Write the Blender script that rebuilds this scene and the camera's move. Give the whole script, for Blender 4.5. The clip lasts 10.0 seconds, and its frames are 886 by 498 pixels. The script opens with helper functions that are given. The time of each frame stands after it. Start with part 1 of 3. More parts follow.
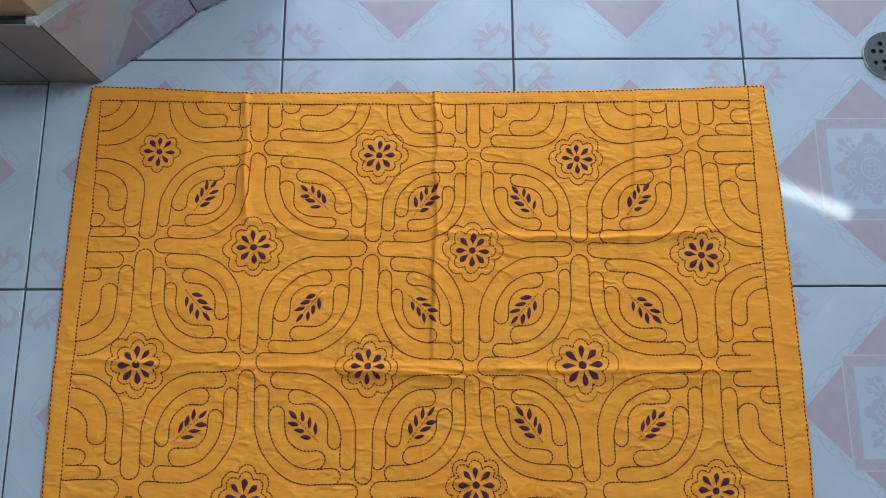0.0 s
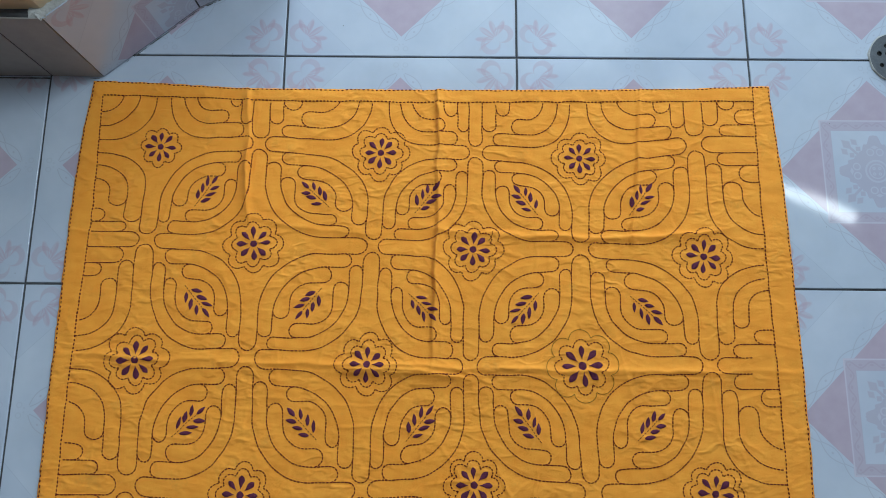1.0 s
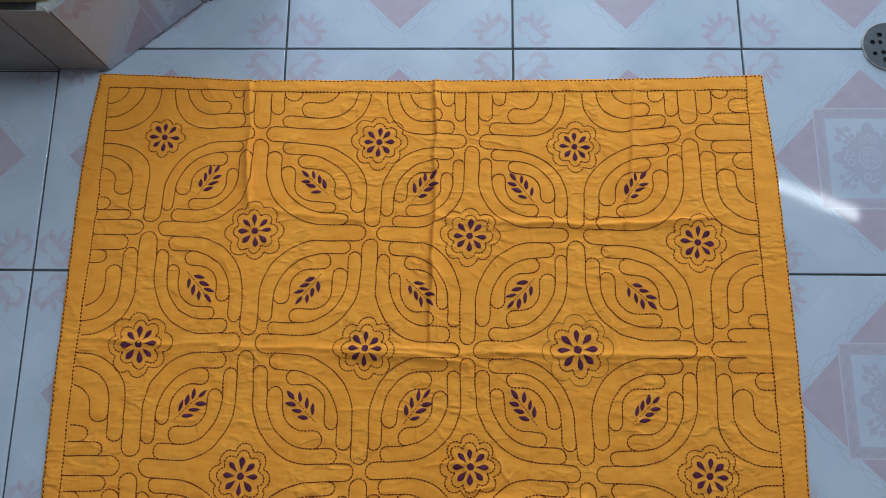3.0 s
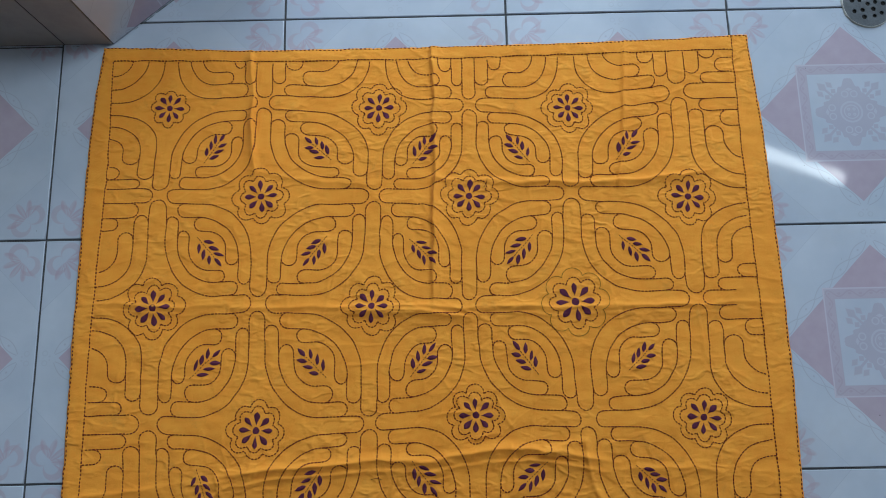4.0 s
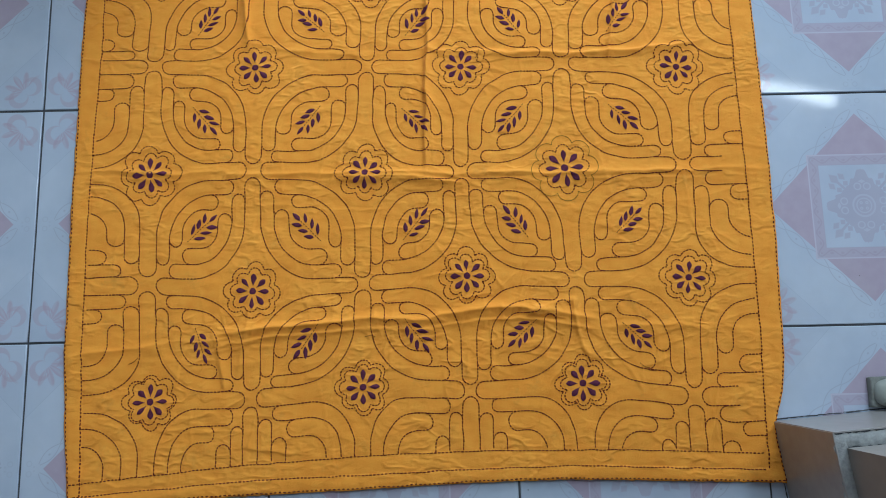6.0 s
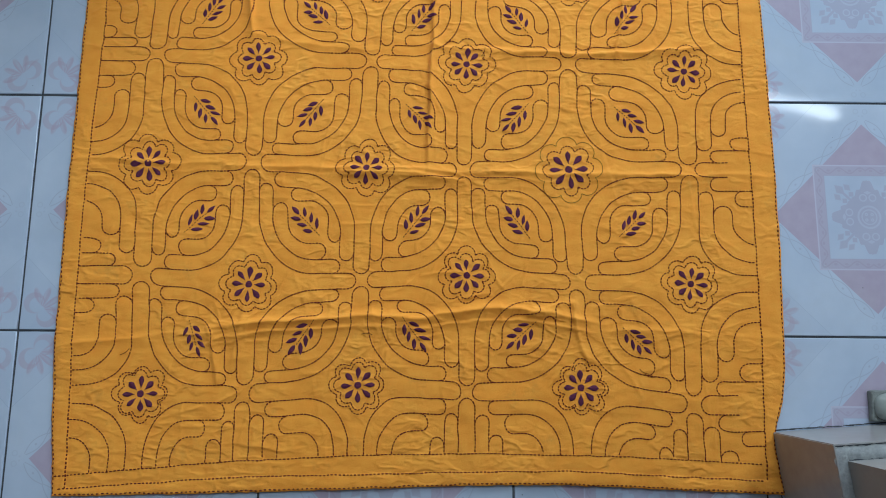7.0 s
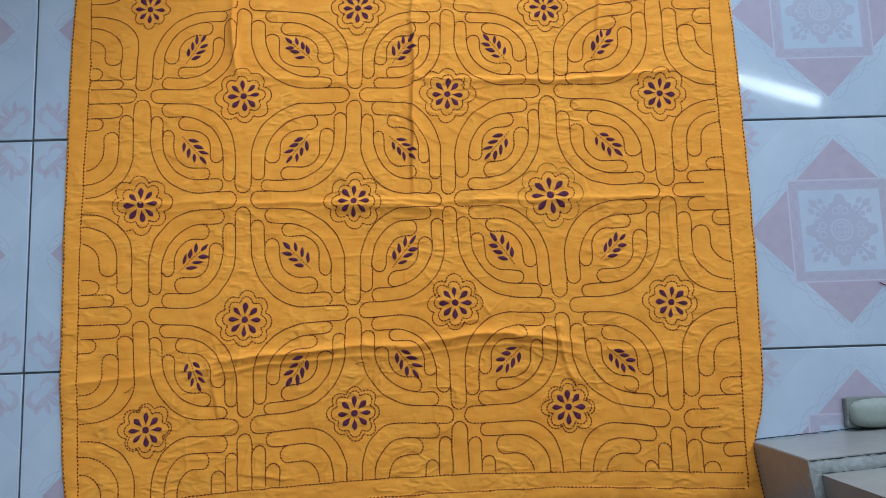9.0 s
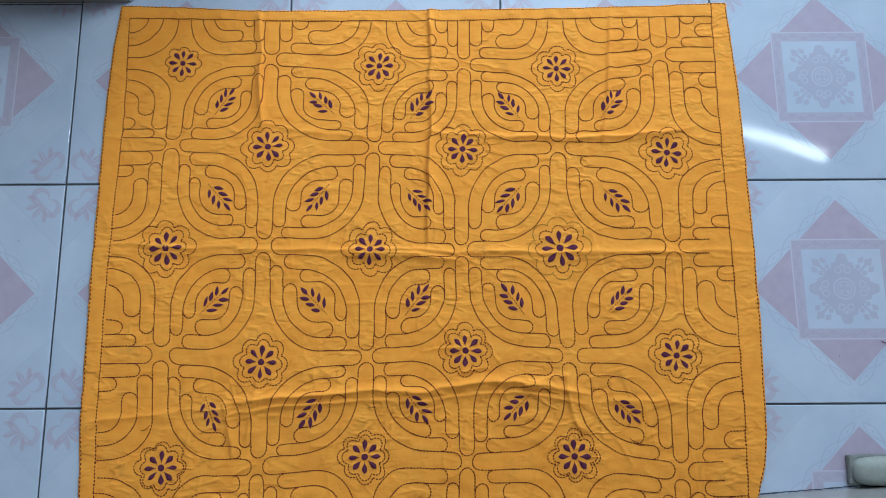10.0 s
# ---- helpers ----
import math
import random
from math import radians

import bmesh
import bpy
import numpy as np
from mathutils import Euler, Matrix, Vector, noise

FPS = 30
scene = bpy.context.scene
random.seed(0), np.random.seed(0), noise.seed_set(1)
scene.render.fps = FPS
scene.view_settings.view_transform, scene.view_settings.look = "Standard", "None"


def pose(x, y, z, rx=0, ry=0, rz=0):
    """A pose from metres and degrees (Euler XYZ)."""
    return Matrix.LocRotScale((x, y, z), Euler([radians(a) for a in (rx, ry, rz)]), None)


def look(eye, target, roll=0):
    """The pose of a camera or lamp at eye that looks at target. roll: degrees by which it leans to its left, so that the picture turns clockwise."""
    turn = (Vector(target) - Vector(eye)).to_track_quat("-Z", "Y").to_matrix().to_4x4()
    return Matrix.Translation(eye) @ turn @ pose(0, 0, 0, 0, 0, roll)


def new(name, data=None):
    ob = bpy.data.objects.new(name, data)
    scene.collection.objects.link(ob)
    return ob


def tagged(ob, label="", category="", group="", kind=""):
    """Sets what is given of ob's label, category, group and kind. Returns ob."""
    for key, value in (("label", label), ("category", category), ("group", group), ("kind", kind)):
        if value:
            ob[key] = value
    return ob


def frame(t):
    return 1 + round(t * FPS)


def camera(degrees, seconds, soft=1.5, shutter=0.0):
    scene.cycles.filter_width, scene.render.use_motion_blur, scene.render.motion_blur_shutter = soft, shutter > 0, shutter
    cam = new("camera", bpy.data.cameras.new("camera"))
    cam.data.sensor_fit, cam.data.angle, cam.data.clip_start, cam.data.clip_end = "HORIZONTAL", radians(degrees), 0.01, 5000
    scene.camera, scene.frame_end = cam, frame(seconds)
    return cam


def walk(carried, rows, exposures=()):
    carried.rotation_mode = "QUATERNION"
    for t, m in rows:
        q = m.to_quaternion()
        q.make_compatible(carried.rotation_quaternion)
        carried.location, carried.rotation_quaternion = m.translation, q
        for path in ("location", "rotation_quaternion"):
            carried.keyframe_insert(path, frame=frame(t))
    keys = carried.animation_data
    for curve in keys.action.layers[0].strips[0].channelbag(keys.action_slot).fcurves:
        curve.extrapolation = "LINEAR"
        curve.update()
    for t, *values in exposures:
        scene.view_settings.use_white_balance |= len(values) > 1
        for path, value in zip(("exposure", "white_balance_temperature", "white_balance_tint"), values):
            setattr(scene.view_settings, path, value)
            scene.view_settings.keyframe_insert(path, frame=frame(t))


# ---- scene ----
cam = camera(64.0, 10.0, soft=0.8)
PATH = [
    (0, (0.203, -0.425, 0.855), (0.213, -0.028, -1.106), 1.2),
    (0.5, (0.198, -0.43, 0.853), (0.216, -0.017, -1.104), 2.5),
    (1, (0.207, -0.426, 0.851), (0.206, -0.029, -1.109), 0.3),
    (1.5, (0.205, -0.429, 0.852), (0.189, -0.051, -1.111), -1.7),
    (2, (0.212, -0.434, 0.854), (0.186, -0.043, -1.107), -3.5),
    (2.2, (0.22, -0.451, 0.851), (0.175, -0.014, -1.1), -5.6),
    (3.3, (0.224, -0.457, 0.874), (0.215, -0.064, -1.087), -0.9),
    (3.5, (0.218, -0.46, 0.884), (0.231, -0.085, -1.081), 2.1),
    (4, (0.211, -0.494, 0.886), (0.205, -0.114, -1.077), -2.1),
    (4.2, (0.195, -0.525, 0.874), (0.233, -0.14, -1.088), 4.4),
    (4.5, (0.195, -0.555, 0.876), (0.252, -0.207, -1.092), 5.9),
    (5, (0.21, -0.592, 0.879), (0.266, -0.254, -1.092), 6.3),
    (5.5, (0.212, -0.615, 0.881), (0.242, -0.295, -1.093), 3.1),
    (6, (0.215, -0.631, 0.881), (0.215, -0.323, -1.095), -1.3),
    (6.2, (0.211, -0.643, 0.874), (0.211, -0.312, -1.098), -1.3),
    (7.3, (0.209, -0.628, 0.868), (0.228, -0.319, -1.107), 4.4),
    (7.5, (0.211, -0.608, 0.873), (0.234, -0.346, -1.11), 5.8),
    (8, (0.201, -0.598, 0.871), (0.247, -0.361, -1.114), 10.8),
    (8.5, (0.199, -0.596, 0.885), (0.259, -0.363, -1.1), 12.2),
    (9, (0.219, -0.572, 0.906), (0.245, -0.325, -1.079), 4.2),
    (9.5, (0.207, -0.555, 0.929), (0.263, -0.269, -1.05), 10.0),
    (10, (0.215, -0.562, 0.939), (0.216, -0.208, -1.03), -0.2),
]
walk(cam, [(t, look(eye, target, roll)) for t, eye, target, roll in PATH],
     exposures=[(0, 0.63, 6350, 5), (2.2, 0.74, 6350, 5), (3.3, 0.43, 6350, 7), (4.1, 0.46, 6350, 7), (4.6, 0.72, 6200, 6), (7.0, 0.72, 6050, 6), (10, 0.85, 5950, 6)])

# ---- light ----
world = bpy.data.worlds.new("world")
scene.world = world
world.use_nodes = True
wn = world.node_tree.nodes
sky = wn.new("ShaderNodeTexSky")
sky.sky_type = "NISHITA"
sky.sun_disc = False
sky.sun_elevation, sky.sun_rotation = radians(35), radians(60)
wn["Background"].inputs[1].default_value = 0.10
world.node_tree.links.new(sky.outputs[0], wn["Background"].inputs[0])


def area_lamp(name, eye, target, width, height, watts, colour):
    """Area lamp that stands for daylight at one opening."""
    lamp = bpy.data.lights.new(name, "AREA")
    lamp.shape, lamp.size, lamp.size_y = "RECTANGLE", width, height
    lamp.energy, lamp.color = watts, colour
    ob = new(name, lamp)
    ob.matrix_world = look(eye, target)
    return ob


# room: an unseen wide opening added in the north wall and a narrow slanting gap in the east wall
WEST, EAST, SOUTH, NORTH, HIGH = -1.5, 1.26, -1.7, 1.35, 2.9
NORTH_HOLE = (0.02, 1.02, 0.25, 1.75)     # x0, x1, z0, z1 in the north wall
GAP_Y, GAP_Z, GAP_W, GAP_L, GAP_LEAN = 0.160, 1.19, 0.034, 0.62, 27.0   # middle, width, length and lean of the gap
area_lamp("north_daylight", ((NORTH_HOLE[0] + NORTH_HOLE[1]) / 2, NORTH + 0.02, (NORTH_HOLE[2] + NORTH_HOLE[3]) / 2),
             ((NORTH_HOLE[0] + NORTH_HOLE[1]) / 2, 0, (NORTH_HOLE[2] + NORTH_HOLE[3]) / 2), NORTH_HOLE[1] - NORTH_HOLE[0], NORTH_HOLE[3] - NORTH_HOLE[2], 18, (0.80, 0.91, 1.0))
EAST_HOLE = (0.15, 0.93, 2.10, 2.84)      # y0, y1, z0, z1: unseen high opening added in the east wall for the main lamp
area_lamp("east_daylight", (EAST + 0.02, (EAST_HOLE[0] + EAST_HOLE[1]) / 2, (EAST_HOLE[2] + EAST_HOLE[3]) / 2),
             (0, (EAST_HOLE[0] + EAST_HOLE[1]) / 2, (EAST_HOLE[2] + EAST_HOLE[3]) / 2), EAST_HOLE[1] - EAST_HOLE[0], EAST_HOLE[3] - EAST_HOLE[2], 36, (0.78, 0.915, 1.0))
gap_light = area_lamp("gap_daylight", (EAST + 0.004, GAP_Y, GAP_Z), (0, GAP_Y, GAP_Z), GAP_W, GAP_L, 0.62, (0.86, 0.94, 1.0))
gap_light.matrix_world = gap_light.matrix_world @ pose(0, 0, 0, 0, 0, -GAP_LEAN)


# ---- materials ----
class Wire:
    """Arithmetic on shader sockets."""
    tree = None

    def __init__(self, s):
        self.s = s

    def op(self, kind, *others):
        n = Wire.tree.nodes.new("ShaderNodeMath")
        n.operation = kind
        for i, o in enumerate((self, *others)):
            v = o.s if isinstance(o, Wire) else o
            if isinstance(v, (int, float)):
                n.inputs[i].default_value = v
            else:
                Wire.tree.links.new(v, n.inputs[i])
        return Wire(n.outputs[0])

    def __add__(self, o): return self.op("ADD", o)
    def __sub__(self, o): return self.op("SUBTRACT", o)
    def __mul__(self, o): return self.op("MULTIPLY", o)
    def __truediv__(self, o): return self.op("DIVIDE", o)
    def __radd__(self, o): return self.op("ADD", o)
    def __rmul__(self, o): return self.op("MULTIPLY", o)
    def __rsub__(self, o): return Wire(o).op("SUBTRACT", self)
    def abs(self): return self.op("ABSOLUTE")
    def sin(self): return self.op("SINE")
    def cos(self): return self.op("COSINE")
    def max(self, o): return self.op("MAXIMUM", o)
    def min(self, o): return self.op("MINIMUM", o)
    def hyp(self, o): return (self * self + o * o).op("SQRT")

    def below(self, edge, soft):
        """1 where self < edge, 0 beyond, with a soft rim."""
        n = Wire.tree.nodes.new("ShaderNodeMapRange")
        n.interpolation_type = "SMOOTHSTEP"
        Wire.tree.links.new(self.s, n.inputs[0])
        for i, v in ((1, edge - soft), (2, edge + soft), (3, 1.0), (4, 0.0)):
            n.inputs[i].default_value = v
        return Wire(n.outputs[0])


def material(name, rough=0.5, spec=0.5, metal=0.0):
    m = bpy.data.materials.new(name)
    m.use_nodes = True
    b = m.node_tree.nodes["Principled BSDF"]
    b.inputs["Roughness"].default_value, b.inputs["Metallic"].default_value = rough, metal
    b.inputs["Specular IOR Level"].default_value = spec
    return m, m.node_tree, b


def node(tree, kind, **inputs):
    n = tree.nodes.new(kind)
    for k, v in inputs.items():
        n.inputs[k.replace("_", " ")].default_value = v
    return n


def coords(tree, which="Object"):
    return tree.nodes.new("ShaderNodeTexCoord").outputs[which]


def noise_at(tree, vector, scale, detail=3.0, rough=0.55):
    n = node(tree, "ShaderNodeTexNoise", Scale=scale, Detail=detail, Roughness=rough)
    tree.links.new(vector, n.inputs["Vector"])
    return n.outputs["Fac"]


def ramp(tree, fac, *stops):
    n = tree.nodes.new("ShaderNodeValToRGB")
    tree.links.new(fac, n.inputs[0])
    e = n.color_ramp.elements
    while len(e) < len(stops):
        e.new(0.5)
    for el, (at, c) in zip(e, stops):
        el.position, el.color = at, (*c, 1)
    return n.outputs[0]


def mixed(tree, fac, a, b, how="MIX"):
    n = tree.nodes.new("ShaderNodeMix")
    n.data_type, n.blend_type = "RGBA", how
    for i, v in ((0, fac), (6, a), (7, b)):
        if isinstance(v, Wire):
            v = v.s
        if isinstance(v, (int, float)):
            n.inputs[i].default_value = v
        elif isinstance(v, tuple):
            n.inputs[i].default_value = (*v, 1)
        else:
            tree.links.new(v, n.inputs[i])
    return n.outputs[2]


def bumped(tree, bsdf, height, strength, distance):
    n = node(tree, "ShaderNodeBump", Strength=strength, Distance=distance)
    tree.links.new(height.s if isinstance(height, Wire) else height, n.inputs["Height"])
    tree.links.new(n.outputs[0], bsdf.inputs["Normal"])


TILE = 0.3


def tile_material():
    """Glazed ceramic with a printed pink lozenge, lace chain, square medallion and corner sprays."""
    m, t, b = material("glazed_tile", 0.1)
    Wire.tree = t
    obj = coords(t)
    sep = t.nodes.new("ShaderNodeSeparateXYZ")
    t.links.new(obj, sep.inputs[0])
    u, v = Wire(sep.outputs[0]) / TILE, Wire(sep.outputs[1]) / TILE
    a, c = u.abs(), v.abs()
    hi, lo = a.max(c), a.min(c)
    # lozenge
    d = a + c
    px = 0.0016
    pink = d.below(0.405, px * 1.5)
    # lace: two strands that cross, along the sides of the lozenge
    s = a - c
    off = (d - 0.438) * 0.7071
    swing = (s * (math.pi * 2.5 / 0.41)).cos().abs() * 0.016 + 0.0015
    strand = (off.abs() - swing).abs().below(0.0021, px)
    bead = off.hyp((s * (math.pi * 2.5 / 0.41)).sin() * 0.03).below(0.004, px)
    lace = strand.max(bead) * s.abs().below(0.405, px)
    # little scrolls at the lozenge's four tips
    tx, ty = hi - 0.462, lo - 0.02
    curl = (tx.hyp(ty) - 0.010).abs().below(0.0022, px).max((tx + 0.02).hyp(lo - 0.008).below(0.004, px))
    # square medallion
    sq = hi.below(0.225, px)
    rim1 = (hi - 0.222).abs().below(0.0028, px)
    rim2 = (hi - 0.178).abs().below(0.002, px)
    inner = hi.below(0.178, px)
    wave = ((lo * (math.pi / 0.045)).sin() * 0.012 + 0.2 - hi).abs().below(0.0035, px)
    dots = ((lo * (math.pi / 0.045)).cos() * 0.01).hyp(hi - 0.2).below(0.005, px)
    vine = wave.max(dots)
    # star in the medallion
    r = u.hyp(v)
    th = v.op("ARCTAN2", u)
    ragged = (th * 24).cos() * 0.004 + (lo * 210).cos() * 0.004
    star = (hi + lo * 1.3 + ragged).below(0.168, 0.003).max((r + (th * 16).cos() * 0.006).below(0.100, 0.003))
    dp, dq = (a + c) * 0.7071, (a - c).abs() * 0.7071
    fleur = ((dp - 0.165).abs() * 0.9 + dq * 1.35).below(0.026, 0.006)
    fleur = fleur.max(((dp - 0.150).abs() + (dq - 0.030).abs() * 1.4).below(0.020, 0.006)).max(((dp - 0.118).abs() + (dq - 0.020).abs()).below(0.014, 0.003))
    stem = ((a - c).abs().below(0.008, 0.003)) * d.below(0.22, px)
    star = star.max(fleur).max(stem)
    ring = (r - 0.046).abs().below(0.004, px).max((r - 0.031).abs().below(0.0026, px))
    eye4 = ((a - 0.012).hyp(c - 0.012) - 0.0045).abs().below(0.0024, px)
    sx, sy = hi - 0.083, lo - 0.02
    scroll = (sx.hyp(sy) - 0.014).abs().below(0.0028, px).max(((hi - 0.105).abs() + (lo * 0.5)).below(0.008, px))
    star_white = ring.max(eye4).max(scroll)
    # corner sprays
    cutline = (d - 0.69).abs().below(0.0014, px)
    corner = (0.0 - d).below(-0.69, px)
    qx, qy = 0.5 - a, 0.5 - c
    qr = (qx - 0.085).hyp(qy - 0.085)
    qt = (qy - 0.085).op("ARCTAN2", qx - 0.085)
    inward = qx + qy - 0.175
    spray = (qr - ((qt * 5 - math.pi).cos().abs() * 0.062 + 0.030)).below(0.0, 0.008) * (0.0 - inward).below(-0.012, 0.006) * (0.0 - qr).below(-0.014, 0.003)
    # two crescent scrolls that flank a fan of petals
    hook = (qx - 0.056).hyp(qy - 0.112).below(0.043, 0.003) * (0.0 - (qx - 0.068).hyp(qy - 0.104)).below(-0.031, 0.003)
    hook = hook.max((qx - 0.112).hyp(qy - 0.056).below(0.043, 0.003) * (0.0 - (qx - 0.104).hyp(qy - 0.068)).below(-0.031, 0.003))
    hook = hook * (Wire(noise_at(t, obj, 30, 3)) * 0.7 + 0.45)
    veins = ((qt * 16).cos() * 0.5 + 0.5) * 0.5 + 0.5
    # colours, with cloudy marbling
    soft = noise_at(t, obj, 9, 4)
    cloud = noise_at(t, obj, 45, 3)
    white = ramp(t, soft, (0.35, (0.60, 0.655, 0.715)), (0.65, (0.70, 0.745, 0.785)))
    rosy = ramp(t, cloud, (0.3, (0.57, 0.42, 0.475)), (0.7, (0.63, 0.48, 0.53)))
    thin = (0.47, 0.46, 0.52)
    col = mixed(t, corner * 0.35, white, (0.60, 0.65, 0.72))
    col = mixed(t, cutline * 0.45, col, (0.45, 0.50, 0.58))
    col = mixed(t, spray * veins * 0.85, col, (0.62, 0.50, 0.56))
    col = mixed(t, hook * 0.6, col, (0.61, 0.46, 0.52))
    col = mixed(t, pink * 0.85, col, rosy)
    col = mixed(t, lace * 0.42, col, thin)
    col = mixed(t, curl * 0.2, col, thin)
    col = mixed(t, sq * 0.8, col, (0.62, 0.55, 0.61))
    col = mixed(t, vine * 0.6, col, (0.56, 0.46, 0.52))
    col = mixed(t, inner * 0.92, col, white)
    col = mixed(t, rim1 * 0.8, col, (0.74, 0.68, 0.72))
    col = mixed(t, rim2 * 0.4, col, (0.55, 0.50, 0.56))
    col = mixed(t, star * 0.55, col, (0.55, 0.46, 0.53))
    col = mixed(t, star_white * 0.6, col, (0.70, 0.70, 0.74))
    # faint grime and a different cast from tile to tile
    info = t.nodes.new("ShaderNodeObjectInfo")
    tone = ramp(t, info.outputs["Random"], (0.0, (0.675, 0.725, 0.83)), (1.0, (0.73, 0.77, 0.875)))
    col = mixed(t, 1.0, col, tone, "MULTIPLY")
    world_pos = t.nodes.new("ShaderNodeNewGeometry").outputs["Position"]
    dirt = noise_at(t, world_pos, 6, 6, 0.7)
    col = mixed(t, Wire(ramp(t, dirt, (0.5, (0, 0, 0)), (0.8, (0.25, 0.25, 0.25)))), col, (0.42, 0.42, 0.42))
    speck = node(t, "ShaderNodeTexVoronoi", Scale=26.0)
    t.links.new(world_pos, speck.inputs["Vector"])
    col = mixed(t, Wire(speck.outputs["Distance"]).below(0.022, 0.008) * 0.6, col, (0.10, 0.09, 0.08))
    t.links.new(col, b.inputs["Base Color"])
    t.links.new(ramp(t, dirt, (0.3, (0.04,) * 3), (0.8, (0.11,) * 3)), b.inputs["Roughness"])
    b.inputs["Coat Weight"].default_value = 0.2
    b.inputs["Coat Roughness"].default_value = 0.06
    bumped(t, b, Wire(noise_at(t, world_pos, 16, 3, 0.5)) + Wire(noise_at(t, world_pos, 420, 2, 0.5)) * 0.03, 0.03, 0.004)
    return m


def plain_material(name, low, high, scale, rough=0.8, bump=0.3, dist=0.002, metal=0.0, second=60):
    m, t, b = material(name, rough, 0.4, metal)
    obj = t.nodes.new("ShaderNodeNewGeometry").outputs["Position"]
    f = noise_at(t, obj, scale, 6, 0.65)
    g = noise_at(t, obj, scale * second / 10, 4, 0.6)
    col = ramp(t, f, (0.3, low), (0.7, high))
    col = mixed(t, 0.35, col, ramp(t, g, (0.3, low), (0.7, high)))
    t.links.new(col, b.inputs["Base Color"])
    bumped(t, b, g, bump, dist)
    return m


def fabric_material():
    """Marigold cotton: plain weave, faint pencil smudges and crease-worn tone."""
    m, t, b = material("marigold_cotton", 0.78, 0.18)
    obj = coords(t)
    Wire.tree = t
    big = noise_at(t, obj, 7, 4)
    mid = noise_at(t, obj, 60, 4, 0.6)
    col = ramp(t, big, (0.3, (0.93, 0.338, 0.036)), (0.7, (0.98, 0.387, 0.049)))
    col = mixed(t, 0.35, col, ramp(t, mid, (0.3, (0.90, 0.292, 0.026)), (0.7, (0.98, 0.432, 0.056))))
    smudge = noise_at(t, obj, 28, 5, 0.7)
    col = mixed(t, Wire(ramp(t, smudge, (0.58, (0, 0, 0)), (0.78, (0.35,) * 3))), col, (0.46, 0.23, 0.05))
    t.links.new(col, b.inputs["Base Color"])
    b.inputs["Sheen Weight"].default_value = 0.08
    b.inputs["Sheen Roughness"].default_value = 0.5
    sep = t.nodes.new("ShaderNodeSeparateXYZ")
    t.links.new(obj, sep.inputs[0])
    x, y = Wire(sep.outputs[0]), Wire(sep.outputs[1])
    weave = (x * 5200).sin() * (y * 5200).sin() * 0.15 + Wire(mid) * 1.2
    stretch = node(t, "ShaderNodeMapping")
    stretch.inputs["Scale"].default_value = (0.9, 1.5, 1.0)
    t.links.new(obj, stretch.inputs["Vector"])
    crumple = noise_at(t, stretch.outputs[0], 30, 3, 0.42)
    flat = node(t, "ShaderNodeMapping")
    flat.inputs["Scale"].default_value = (0.8, 1.45, 1.0)
    t.links.new(obj, flat.inputs["Vector"])
    ridge = (Wire(noise_at(t, flat.outputs[0], 34, 2, 0.5)) - 0.5).abs().below(0.06, 0.06)     # sharp little wrinkles
    ridge = ridge * Wire(noise_at(t, obj, 14, 2)).op("SUBTRACT", 0.40).max(0.0) * 3.0
    bumped(t, b, weave * 0.2 + Wire(crumple) * 0.75 + ridge * 0.5, 1.0, 0.0030)
    return m


def thread_material(name, dark, light):
    m, t, b = material(name, 0.8, 0.12)
    obj = coords(t)
    Wire.tree = t
    col = ramp(t, noise_at(t, obj, 120, 3), (0.3, dark), (0.7, light))
    t.links.new(col, b.inputs["Base Color"])
    sep = t.nodes.new("ShaderNodeSeparateXYZ")
    t.links.new(obj, sep.inputs[0])
    strands = ((Wire(sep.outputs[0]) + Wire(sep.outputs[1]) * 0.6) * 5200).sin()
    bumped(t, b, strands, 0.35, 0.0005)
    return m


MAT_TILE = tile_material()
MAT_GROUT = plain_material("dark_grout", (0.035, 0.038, 0.045), (0.10, 0.105, 0.115), 14, 0.9)
MAT_CEMENT = plain_material("white_cement", (0.26, 0.27, 0.27), (0.56, 0.57, 0.57), 40, 0.75, 0.6, 0.003)
MAT_PLAIN = plain_material("plain_glazed_tile", (0.25, 0.24, 0.235), (0.36, 0.35, 0.34), 12, 0.28, 0.1, 0.001)
MAT_DIM = plain_material("grey_wall_paint", (0.24, 0.23, 0.22), (0.32, 0.31, 0.295), 6, 0.7, 0.3, 0.002)
# a darker tone than white_cement
MAT_BEAD = plain_material("greyish_white_cement", (0.17, 0.18, 0.18), (0.46, 0.47, 0.47), 34, 0.75, 0.3, 0.002)
MAT_STUB = plain_material("dark_grey_cement", (0.13, 0.14, 0.13), (0.27, 0.28, 0.26), 40, 0.9, 0.7, 0.003)
MAT_CAP = plain_material("pale_cement", (0.25, 0.27, 0.245), (0.37, 0.39, 0.36), 18, 0.6, 0.3, 0.002)
MAT_CREAM = plain_material("cream_wall_paint", (0.58, 0.47, 0.32), (0.68, 0.56, 0.40), 5, 0.7, 0.3, 0.002)
MAT_WALL = plain_material("white_wall_paint", (0.62, 0.63, 0.63), (0.72, 0.73, 0.73), 3, 0.7, 0.3, 0.002)
# dark brown picked so the unseen south wall bounces little light
MAT_LOW_BOUNCE = plain_material("low_bounce_brown", (0.15, 0.088, 0.055), (0.21, 0.128, 0.085), 4, 0.8, 0.3, 0.002)
MAT_CEIL = plain_material("low_bounce_ceiling", (0.15, 0.152, 0.155), (0.21, 0.212, 0.215), 3, 0.8, 0.3, 0.002)
